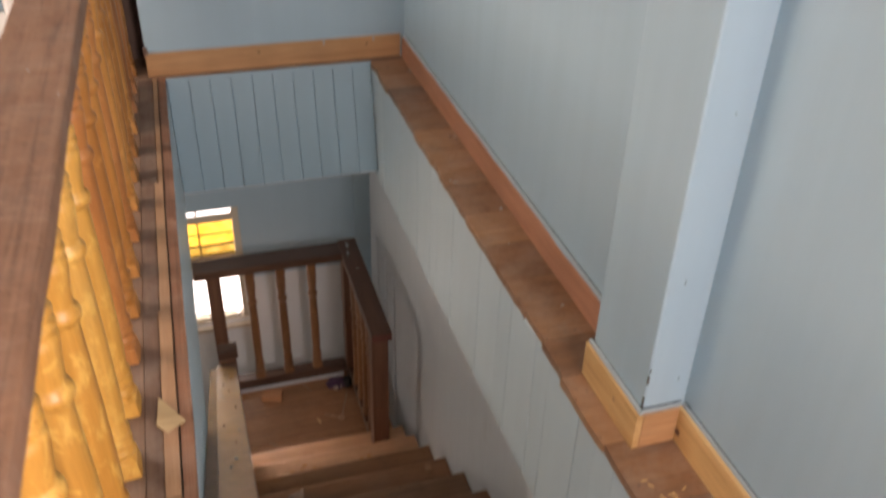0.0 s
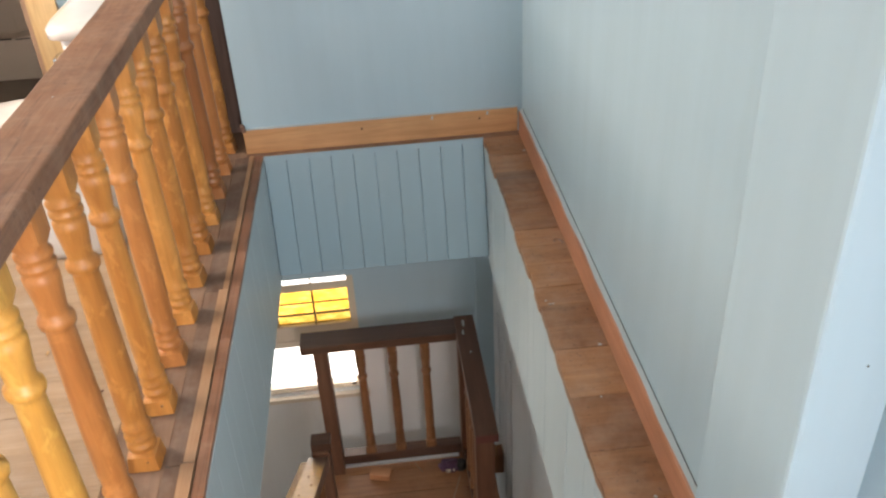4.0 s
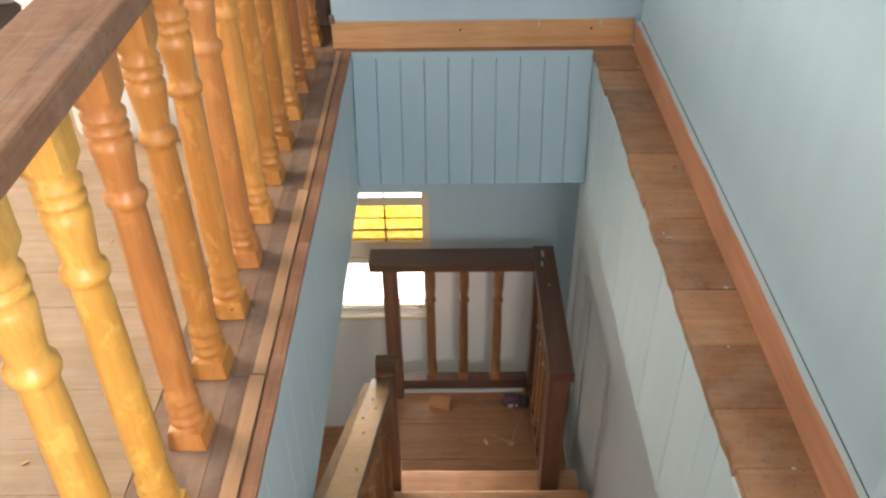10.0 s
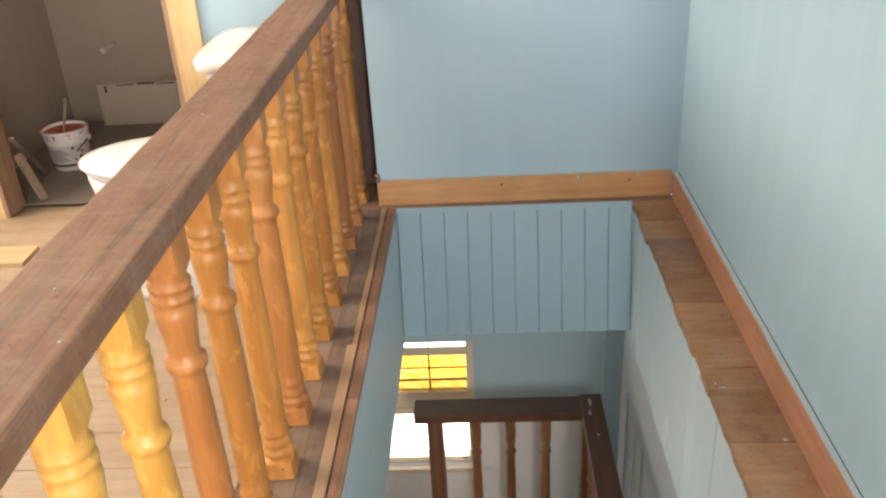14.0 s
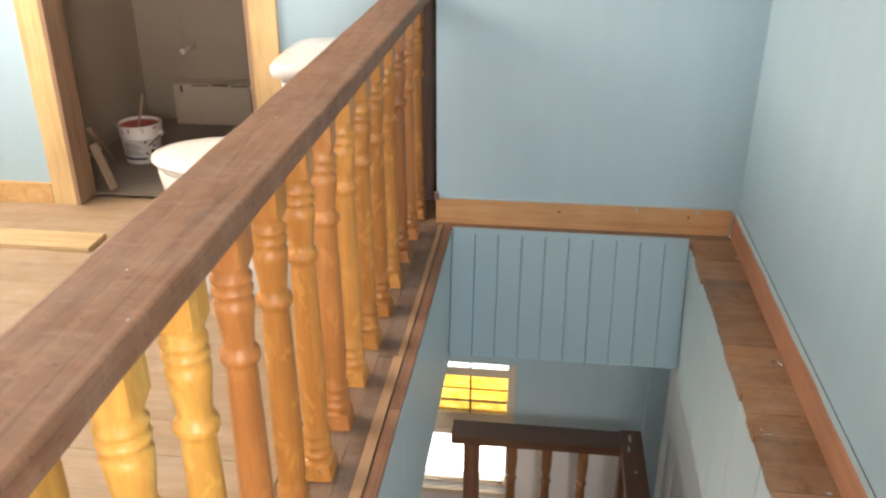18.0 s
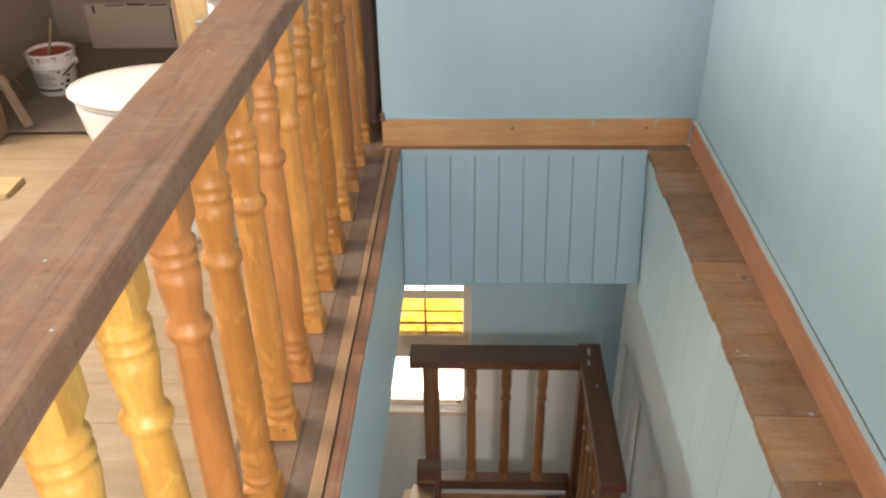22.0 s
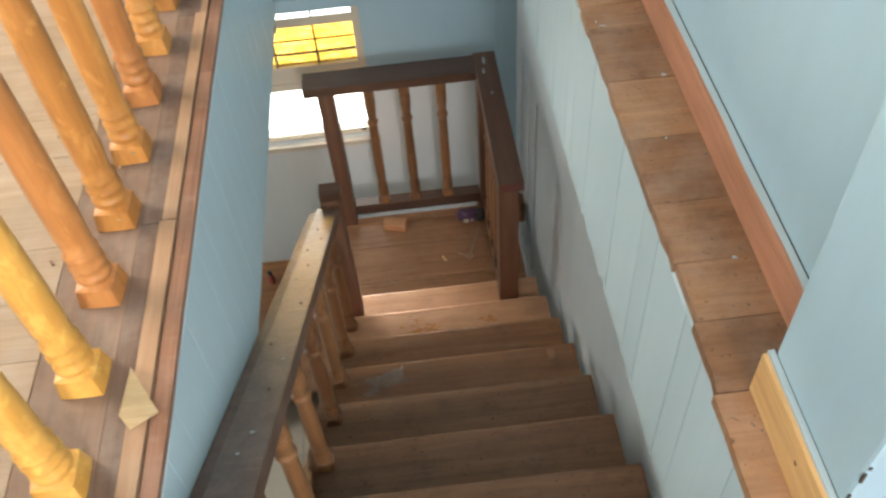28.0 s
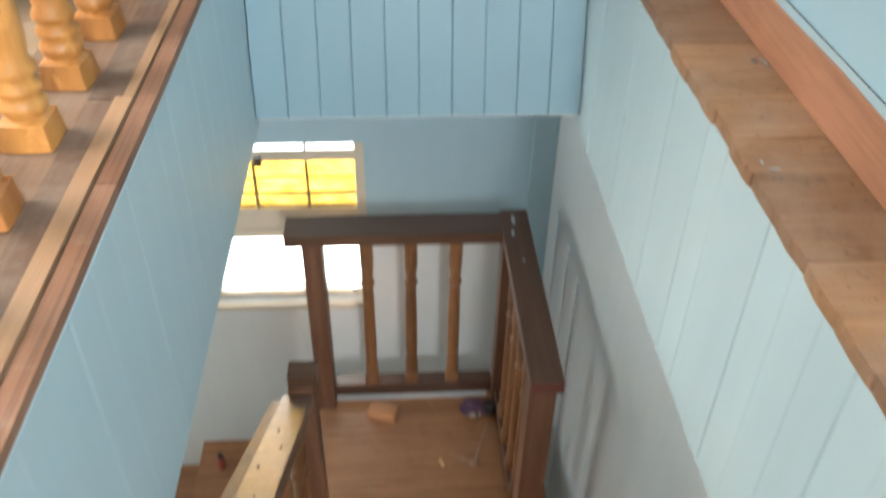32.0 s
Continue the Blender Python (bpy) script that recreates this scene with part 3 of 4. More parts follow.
for x, y, sx, sy in ((0.985, 2.955, 0.015, 0.0025), (0.972, 2.975, 0.003, 0.008), (1.083, 2.737, 0.009, 0.008), (1.067, 2.167, 0.007, 0.006), (1.03, 2.52, 0.004, 0.004), (1.10, 4.04, 0.01, 0.006)):
    blob = lathe([(1.0, 0.0), (0.8, 0.0009)], 12)
    for v in blob.verts:
        k = 1 + 0.5 * noise.noise(Vector((v.co.x * 2 + x * 40, v.co.y * 2, 0)))
        v.co.x, v.co.y = v.co.x * 0.7 * sx * k, v.co.y * 0.7 * sy * k
    part("paint_spot", blob, CAULK, ledge).location = (x, y, 0.0022)
hook = bpy.data.curves.new("bent_nail", "CURVE")
hook.dimensions, hook.bevel_depth = "3D", 0.0022
sp = hook.splines.new("POLY")
sp.points.add(6)
for i, p in enumerate(sp.points):
    a = math.pi * i / 5.0
    p.co = (1.082 + 0.016 * math.cos(a), 3.30 + 0.016 * math.sin(a), 0.004 + 0.002 * i, 1)
tagged(new("bent_nail", hook), "small bent white nail lying on the ledge", "nail").data.materials.append(STEEL)

sk = thing("skirting_far", (0, 0, 0), "orange timber skirting board on the far wall", "skirting", kind="structure")
sk.matrix_world = square
part("skirting_board", box(-0.072, 1.108, 4.243, 4.2505, 0.0, 0.111, 0.003), W_SKIRT, sk)
part("caulk", jitter(box(-0.068, 1.108, 4.242, 4.2495, 0.111, 0.117), 0.001), CAULK, sk)
for xs, zs in ((0.43, 0.074), (0.94, 0.074), (0.735, 0.1), (0.975, 0.1)):
    part("screw_hole" if zs < 0.09 else "paint_drip", box(xs - 0.004, xs + 0.004, 4.2418, 4.2432, zs - (0.004 if zs < 0.09 else 0.012), zs + 0.004), GAP if zs < 0.09 else CAULK, sk)
part("dirt_clump", jitter(box(-0.078, -0.058, 4.226, 4.243, 0.108, 0.14, 0.005), 0.006, 60), W_POST, sk, "dark dirt clump at the end of the skirting")
sk = thing("skirting_ledge", (0, 0, 0), "reddish timber skirting board along the ledge", "skirting", kind="structure")
part("skirting_board", jitter(box(1.108, 1.1185, 1.884, 4.222, 0.0, 0.102, 0.002), 0.001), W_SKIRTY, sk)
cap = bmesh.new()
for i in range(94):
    box(1.1135, 1.1265, 1.88 + i * 0.025, 1.905 + i * 0.025, 0.1015, 0.107, bm=cap)
bmesh.ops.remove_doubles(cap, verts=cap.verts, dist=1e-5)
for v in cap.verts:
    if v.co.x < 1.12:
        v.co.x -= 0.006 * (0.5 + noise.noise(Vector((v.co.y * 5.0, 0, 0)))) - 0.003
        v.co.z -= 0.004
part("paint_edge", cap, CAULK, sk, "wavy blue-grey paint along the top edge")
part("gap", box(1.1267, 1.1295, 1.88, 4.22, 0.09, 0.1074), GAP, sk)
sk = thing("skirting_pillar", (0, 0, 0), "new yellow timber skirting wrapping the pillar", "skirting", kind="structure")
part("skirting_board", box(1.000, 1.0175, 1.598, 1.883, 0.0, 0.105, 0.002), W_NEW, sk)
part("skirting_board", box(1.0185, 1.113, 1.598, 1.6135, 0.0, 0.105, 0.002), W_SKIRT, sk)
part("skirting_board", box(1.1135, 1.1295, 0.2, 1.613, 0.0, 0.105, 0.002), W_NEW, sk)
part("caulk", box(1.008, 1.0178, 1.603, 1.883, 0.105, 0.113), CAULK, sk)
part("caulk", box(1.0182, 1.1225, 1.605, 1.6138, 0.105, 0.113), CAULK, sk)
part("caulk", box(1.122, 1.1298, 0.2, 1.605, 0.105, 0.113), CAULK, sk)

part("gap", box(1.0179, 1.0196, 1.611, 1.883, 0.1125, 0.1155), GAP, sk)
part("gap", box(1.02, 1.1225, 1.6122, 1.6141, 0.1125, 0.1155), GAP, sk)
part("gap", box(1.1285, 1.1301, 0.2, 1.605, 0.1125, 0.1155), GAP, sk)
part("knot", lathe([(0.0045, 0.0), (0.003, 0.0008)], 9), W_DARK, sk).matrix_local = pose(0.9998, 1.71, 0.062, 0, -90, 0)
part("knot", lathe([(0.004, 0.0), (0.003, 0.0008)], 9), W_DARK, sk).matrix_local = pose(1.1134, 1.33, 0.06, 0, -90, 0)
part("dark_smear", jitter(box(1.113, 1.1145, 1.581, 1.598, 0.02, 0.045), 0.003, 40), W_DARK, sk)
pil = bpy.data.objects["pillar"]
for z0, z1, dx in ((0.118, 0.15, 0.0), (0.19, 0.215, 0.001), (0.225, 0.232, 0.003)):
    part("chip", jitter(box(1.0165 + dx, 1.0205 + dx, 1.6128, 1.616, z0, z1), 0.0015, 60), IRON, pil)
for x_, z_ in ((1.06, 0.47), (1.062, 0.475), (1.09, 0.86), (1.1, 0.19)):
    part("speck", lathe([(0.0018, 0.0), (0.002, 0.0008)], 8), IRON, pil).matrix_local = pose(x_, 1.6139, z_, 90, 0, 0)
shav = random.Random(11)
for i in range(10):
    x_, y_ = shav.uniform(0.985, 1.09), shav.uniform(1.37, 1.5)
    a_ = shav.uniform(0, 3.14)
    tagged(obj("wood_shaving", along((x_, y_, 0.0045), (x_ + 0.016 * math.cos(a_), y_ + 0.016 * math.sin(a_), 0.0045), 0.003, 0.0015), W_NEW), "tiny pale wood shaving lying on the ledge", "shaving", group="shavings on the ledge")
for x_, y_, z_ in ((1.1294, 4.10, 0.15),):
    part("speck", lathe([(0.0028, 0.0), (0.002, 0.0008)], 8), IRON, bpy.data.objects["wall_east"]).matrix_local = pose(x_, y_, z_, 0, -90, 0)

# ---------------------------------------------------------------- stairs
stair = thing("staircase", (0, 0, LANDING), "steep brown timber staircase with open dusty treads", "staircase", kind="structure")
for k in range(11):
    zt = TREAD0 - LANDING + k * RISE
    ye = EDGE0 - k * RUN
    # the two lowest treads have part of the window light in their colour
    part("tread", jitter(box(0.03, 1.02, ye - RUN - 0.02, ye, zt - 0.04, zt, 0.012), 0.0025, 7), W_TREAD_LIT if k < 2 else W_TREAD if k < 4 else W_TREADD, stair)
    part("riser", box(0.05, 1.02, ye - 0.055, ye - 0.035, zt - (RISE if k else 0.148), zt - 0.041), W_TREAD, stair)
for xc, w_, drop in ((0.03, 0.034, 0.02), (1.05, 0.04, 0.3)):
    bm = along((xc, 0.88, -LANDING - drop), (xc, 3.86, 0.08 - drop), w_, 0.2, 0.003)
    part("stringer", bm, W_TREAD, stair)
land = thing("landing", (0, 0, LANDING), "landing of wide brown planks with dust and litter", "landing", kind="structure")
ys = [3.62, 3.98, 4.067, 4.32, 4.50, 4.66]
for a, b in zip(ys, ys[1:]):
    part("plank", jitter(box(-0.03, 0.995, a, b - 0.003, -0.04, 0.0, 0.002), 0.001), W_LAND, land)
part("joist", box(-0.03, LOWRIGHT - 0.003, 4.57, 4.655, -0.2, -0.042), W_TREAD, land)
part("joist", box(-0.03, 0.03, 3.7, 4.568, -0.2, -0.042), W_TREAD, land)
flight = thing("lower_flight", (0, 0, GROUND), "short brown timber flight down from the landing", "staircase", kind="structure")
for k, (x0, x1) in enumerate(((-0.67, -0.03), (-0.95, -0.65))):
    zt = LANDING - GROUND - (0.72, 0.92)[k]
    part("tread", jitter(box(x0, x1, 3.9, LOWFAR - 0.004, zt - 0.04, zt, 0.005), 0.002), W_TREAD, flight)
    part("riser", box(x0 + 0.03, x0 + 0.05, 3.9, LOWFAR - 0.004, max(0.0, zt - 0.21), zt - 0.041), W_TREAD, flight)

# ---------------------------------------------------------------- upper balustrade
BAL_H = RAILTOP - 0.05
railing = thing("upper_railing", (-0.16, 1.9, 0.0), "wooden railing of turned varnished balusters beside the stairwell", "railing")
P = 0.034
prof = [(0.041, 0.0), (0.0395, 0.01), (0.0358, 0.043), (0.0275, 0.049), (0.035, 0.058), (0.0362, 0.066), (0.035, 0.074), (0.0272, 0.081), (0.0348, 0.090), (0.036, 0.099),
        (0.0272, 0.108), (0.0342, 0.119), (0.0348, 0.128), (0.0278, 0.140), (0.0315, 0.17), (0.0325, 0.25), (0.032, 0.36), (0.0305, 0.46), (0.029, 0.54),
        (0.028, 0.58), (0.0285, 0.588), (0.0355, 0.594), (0.037, 0.603), (0.0355, 0.612), (0.028, 0.618), (0.0275, 0.63), (0.0305, 0.66), (0.0345, 0.695),
        (0.0355, 0.713), (0.0275, 0.72), (0.0355, 0.728), (0.0365, 0.737), (0.028, 0.743), (0.0355, 0.751), (0.0365, 0.76), (0.029, 0.768), (P, 0.79), (P, 0.81), (P, BAL_H)]
SQ = {0, 1, 2, 36, 37, 38}
BAL_Y = [1.02 + 0.2032 * i for i in range(-6, 17)]
bal = {}
for i, yb in enumerate(BAL_Y):
    tone = W_BALY if i < 12 else W_BALR if i in (20, 21) else W_BALO if i in (12, 15) else W_BAL
    if tone not in bal:
        ob = part("baluster", lathe(prof, 20, SQ), tone, railing)
        bal[tone] = ob.data
    else:
        ob = new("baluster", bal[tone])
        ob.parent = railing
    ob.location = (-0.002, yb + 0.022 - 1.9, 0.003)
    ob.rotation_euler = (0, 0, 0.05 * math.sin(i * 5.1))
for yn_, zn_ in ((2.428, 0.03), (2.631, 0.032), (2.225, 0.028)):
    part("nail_head", lathe([(0.004, 0.0), (0.003, 0.002)], 10), STEEL, railing).matrix_local = pose(0.012, yn_ + 0.0005 - 1.9, zn_, 90, 0, 0)
for xn_, yn_ in ((-0.163, 1.936), (-0.105, 1.817), (-0.17, 2.6)):
    part("paint_spot", lathe([(0.0021, 0.0), (0.0012, 0.0005)], 9), CAULK, railing).location = (xn_ + 0.16, yn_ - 1.9, RAILTOP + 0.0008)
part("handrail", plank_y(-0.072, 0.068, -2.25, 2.56, BAL_H + 0.004, RAILTOP, 60, 0.006), W_RAIL, railing, "wide dusty brown handrail plank")
part("end_post", box(-0.07, 0.088, 2.566, 2.612, 0.003, BAL_H + 0.002, 0.003), W_POST, railing, "dark brown end post against the wall")

# ---------------------------------------------------------------- lower handrail
HS = -0.645
hr = lambda yy: -0.106 + HS * (yy - 1.84)  # noqa: E731
srail = thing("stair_railing", (0, 0, 0), "brown sloping stair railing with turned balusters", "railing")
part("handrail", along((0.079, 1.30, hr(1.30)), (0.079, 3.735, hr(3.735)), 0.092, 0.05, 0.004), W_HAND, srail, "glossy brown sloping handrail")
# shade of the gap between handrail and boards, added as a dark strip
part("backing_strip", along((0.0165, 1.30, hr(1.30) - 0.014), (0.0165, 3.70, hr(3.70) - 0.014), 0.031, 0.02), W_POST, srail, "dark strip standing in for the shade in the gap beside the wall")
for ys_, xs_, r_ in ((2.36, 0.10, 0.003), (2.05, 0.085, 0.004), (1.98, 0.07, 0.0025), (2.9, 0.06, 0.002)):
    part("paint_spot", box(xs_ - r_, xs_ + r_, ys_ - r_ * 0.6, ys_ + r_ * 0.6, hr(ys_) - 0.002, hr(ys_) + 0.0045), CAULK, srail)
for ys_, xs_, r_ in ((3.42, 0.07, 0.003), (3.3, 0.095, 0.0025), (3.18, 0.06, 0.003), (3.02, 0.082, 0.0025), (2.7, 0.1, 0.003), (2.45, 0.055, 0.0028), (2.22, 0.09, 0.002)):
    part("dent", box(xs_ - r_, xs_ + r_, ys_ - r_, ys_ + r_, hr(ys_) - 0.002, hr(ys_) + 0.0042), W_POST, srail)
part("newel_post", box(0.05, 0.132, 3.722, 3.80, TREAD0 + 0.002, -1.302, 0.004), W_DARK, srail)
part("cap_block", box(0.05, 0.142, 3.738, 3.81, -1.30, -1.255, 0.003), W_DARKX, srail)
for k in range(1, 9):
    yk = EDGE0 - k * RUN - 0.06
    z0, z1 = TREAD0 + k * RISE, hr(yk) - 0.062
    if z1 - z0 < 0.3:
        continue
    h = z1 - z0
    pr = [(r_ * 0.78, z_ * h / BAL_H) for r_, z_ in prof]
    ob = part("baluster", lathe(pr, 16, SQ), W_BALD, srail)
    ob.location = (0.085, yk, z0)

# ---------------------------------------------------------------- landing railing
LR = -1.29
lrail = thing("landing_railing", (0, 0, 0), "dark brown wooden landing railing with turned balusters", "railing")
part("top_rail", box(-0.035, 0.815, 4.50, 4.64, LR - 0.05, LR, 0.004), W_DARKX, lrail)
part("top_rail", box(0.815, 0.925, 3.715, 4.655, LR - 0.05, LR + 0.001, 0.004), W_DARKY, lrail)
part("post", box(0.815, 0.905, 3.722, 3.81, TREAD0 + 0.001, LR - 0.051, 0.003), W_DARK, lrail)
part("post", box(0.03, 0.108, 4.505, 4.60, LANDING + 0.001, LR - 0.051, 0.003), W_DARK, lrail)
part("post", box(0.822, 0.905, 4.53, 4.62, LANDING + 0.001, LR - 0.051, 0.003), W_DARK, lrail)
part("bottom_rail", box(0.109, 0.82, 4.57, 4.64, LANDING + 0.016, LANDING + 0.085, 0.003), W_DARKX, lrail)
part("base_strip", box(0.11, 0.80, 4.555, 4.572, LANDING + 0.001, LANDING + 0.016), PALE, lrail, "pale strip under the bottom rail")
part("bottom_rail", box(0.83, 0.89, 3.812, 4.528, LANDING + 0.02, LANDING + 0.085, 0.003), W_DARKY, lrail)
for xs_, ys_, w_, l_ in ((0.862, 4.585, 0.008, 0.03), (0.852, 4.50, 0.006, 0.022), (0.872, 4.33, 0.007, 0.006)):
    smear = lathe([(1.0, 0.0), (0.75, 0.0008)], 12)
    for v in smear.verts:
        k = 1 + 0.5 * noise.noise(Vector((v.co.x * 2 + ys_ * 30, v.co.y * 2, 0)))
        v.co.x, v.co.y = v.co.x * w_ * k, v.co.y * l_ * k
    part("paint_smear", smear, CAULK, lrail, "pale dried paint smear").location = (xs_, ys_, LR + 0.0012)
part("end_grain", box(0.817, 0.923, 3.7135, 3.7155, LR - 0.047, LR - 0.003), ENDG, lrail, "dull red rail end")
h = LR - 0.051 - LANDING - 0.087
pr = [(r_ * 0.8, z_ * h / BAL_H) for r_, z_ in prof]
lb = None
for x, yy in [(0.275, 4.605), (0.455, 4.605), (0.64, 4.605)] + [(0.86, 3.96 + 0.14 * i) for i in range(4)]:
    if lb is None:
        ob = part("baluster", lathe(pr, 16, SQ), W_BALD, lrail)
        lb = ob.data
    else:
        ob = new("baluster", lb)
        ob.parent = lrail
    ob.location = (x, yy, LANDING + 0.086)

# ---------------------------------------------------------------- stair window
win = thing("window_1", (0, LOWFAR, -2.0), "white framed stair window with yellow upper panes", "window", kind="structure")
for z0, z1 in ((0.402, 0.505), (0.352, 0.396), (0.02, 0.035), (0.0, 0.012)):
    part("rail", box(-0.46, 0.2275, 0.03, 0.075, z0, z1, 0.002), FRAME_W, win)
part("rail", box(-0.46, 0.2275, 0.05, 0.058, 0.827, 0.859), FRAME_W, win)
part("rail", box(-0.46, 0.2275, 0.05, 0.062, 0.742, 0.793, 0.002), FRAME_W, win)
for x0, x1 in ((-0.50, -0.4605), (0.228, 0.2695)):
    part("stile", box(x0, x1, 0.027, 0.078, 0.0, 0.859, 0.002), FRAME_W, win)
part("sill", box(-0.52, 0.29, -0.03, 0.03, -0.035, -0.004, 0.004), FRAME_W, win)
for x0, x1 in ((-0.457, -0.205), (-0.205, 0.02), (0.02, 0.2275)):
    part("pane", box(x0 + 0.0005, x1 - 0.0005, 0.05, 0.054, 0.506, 0.741), YELLOW, win, "yellow tinted pane").visible_shadow = False
for x in (-0.205, 0.02):
    part("bar", box(x - 0.005, x + 0.005, 0.035, 0.065, 0.506, 0.741), BAR, win, "thin brown glazing bar")
for z, t in ((0.585, 0.0045), (0.665, 0.0022)):
    part("bar", box(-0.46, 0.228, 0.036, 0.048, z - t, z + t), BAR, win, "thin brown glazing bar")
part("bar", box(0.015, 0.025, 0.048, 0.065, 0.794, 0.826), BAR, win, "thin brown glazing bar")
part("latch", box(0.185, 0.215, 0.0, 0.028, 0.04, 0.062, 0.004), STEEL, win, "small metal latch")
part("latch", box(-0.19, -0.16, 0.0, 0.03, 0.745, 0.79, 0.004), IRON, win)
struct("ground", box(-60, 60, 5.085, 120, GROUND - 0.35, GROUND - 0.25), CEMENT, "pale sunlit ground outside the window", "ground")
tagged(obj("backdrop", box(-5, 5, 6.3, 6.35, -3.6, 0.4), SKYGLOW), "plain bright overcast daylight outdoors", "backdrop", kind="backdrop")

# ---------------------------------------------------------------- doorway
door = thing("door_1", (0, FARWALL, 0), "unpainted yellow timber door frame with no door", "door frame", kind="structure")
part("jamb", box(-1.74, -1.64, -0.016, 0.0, 0.0, 2.1, 0.002), W_NEWZ, door)
part("jamb_lining", box(-1.64, -1.622, -0.014, 0.125, 0.0, 2.05, 0.002), W_JAMB, door, "brown inner face of the frame")
part("jamb", box(-0.79, -0.68, -0.016, 0.0, 0.0, 2.1, 0.002), W_NEWZ, door)
part("jamb_lining", box(-0.808, -0.79, -0.014, 0.125, 0.0, 2.05, 0.002), W_JAMB, door)
part("head", box(-1.64, -0.79, -0.016, 0.125, 2.05, 2.1, 0.002), W_NEWZ, door)
sk = thing("skirting_left", (0, 0, 0), "yellow timber skirting beside the bathroom door", "skirting", kind="structure")
part("skirting_board", box(-2.6, -1.742, 4.234, 4.249, 0.0, 0.095, 0.003), W_NEW, sk)
part("skirting_board", box(-0.678, -0.235, 4.234, 4.249, 0.0, 0.105, 0.003), W_SKIRT, sk)

# ---------------------------------------------------------------- things on the upper floor


def toilet(x, y):
    t = thing("toilet", (x, y, 0.0), "new white porcelain toilet standing loose on the floor", "toilet")
    def loft(rows, name, label=""):
        bm = bmesh.new()
        rings = []
        for z, cx, rx, ry, *more in rows:
            ring = []
            e = more[0] if more else 1.0
            cy = more[1] if len(more) > 1 else 0.0
            for s in range(28):
                a = 2 * math.pi * s / 28
                c, d = math.cos(a), math.sin(a)
                ring.append(bm.verts.new((cx + rx * math.copysign(abs(c) ** e, c), cy + ry * math.copysign(abs(d) ** e, d), z)))
            rings.append(ring)
        for a, b in zip(rings, rings[1:]):
            for s in range(28):
                f = bm.faces.new((a[s], a[(s + 1) % 28], b[(s + 1) % 28], b[s]))
                f.smooth = True
        bm.faces.new(list(reversed(rings[0])))
        bm.faces.new(rings[-1])
        return part(name, bm, PORC, t, label)
    loft([(0.003, 0.065, 0.215, 0.24, 0.45, -0.04), (0.03, 0.065, 0.22, 0.245, 0.45, -0.04), (0.12, 0.06, 0.23, 0.235, 0.55, -0.035), (0.22, 0.03, 0.255, 0.215, 0.75, -0.015), (0.3, 0.0, 0.287, 0.182), (0.37, 0.0, 0.30, 0.19), (0.385, 0.0, 0.295, 0.188)], "bowl")
    loft([(0.387, 0.0, 0.29, 0.188), (0.392, 0.0, 0.30, 0.195), (0.402, 0.0, 0.30, 0.195), (0.407, 0.0, 0.29, 0.188)], "seat")
    loft([(0.409, -0.005, 0.30, 0.2), (0.416, -0.005, 0.314, 0.208), (0.426, -0.005, 0.31, 0.205), (0.436, -0.005, 0.27, 0.175), (0.44, -0.005, 0.17, 0.11)], "lid")
    loft([(0.375, 0.315, 0.085, 0.185, 0.5), (0.45, 0.315, 0.095, 0.2, 0.5), (0.755, 0.315, 0.1, 0.21, 0.5)], "tank")
    tank = [o for o in t.children if o.name.startswith("tank")][0]
    loft([(0.757, 0.31, 0.112, 0.222, 0.45), (0.762, 0.31, 0.124, 0.234, 0.45), (0.788, 0.31, 0.124, 0.234, 0.45), (0.797, 0.31, 0.117, 0.227, 0.5), (0.803, 0.31, 0.09, 0.2, 0.6), (0.805, 0.31, 0.04, 0.09, 0.8)], "tank_lid")
    part("flush_lever", box(0.185, 0.219, -0.17, -0.09, 0.665, 0.685, 0.006), STEEL, tank, "chrome flush lever")
    return t


toilet(-0.71, 3.785)


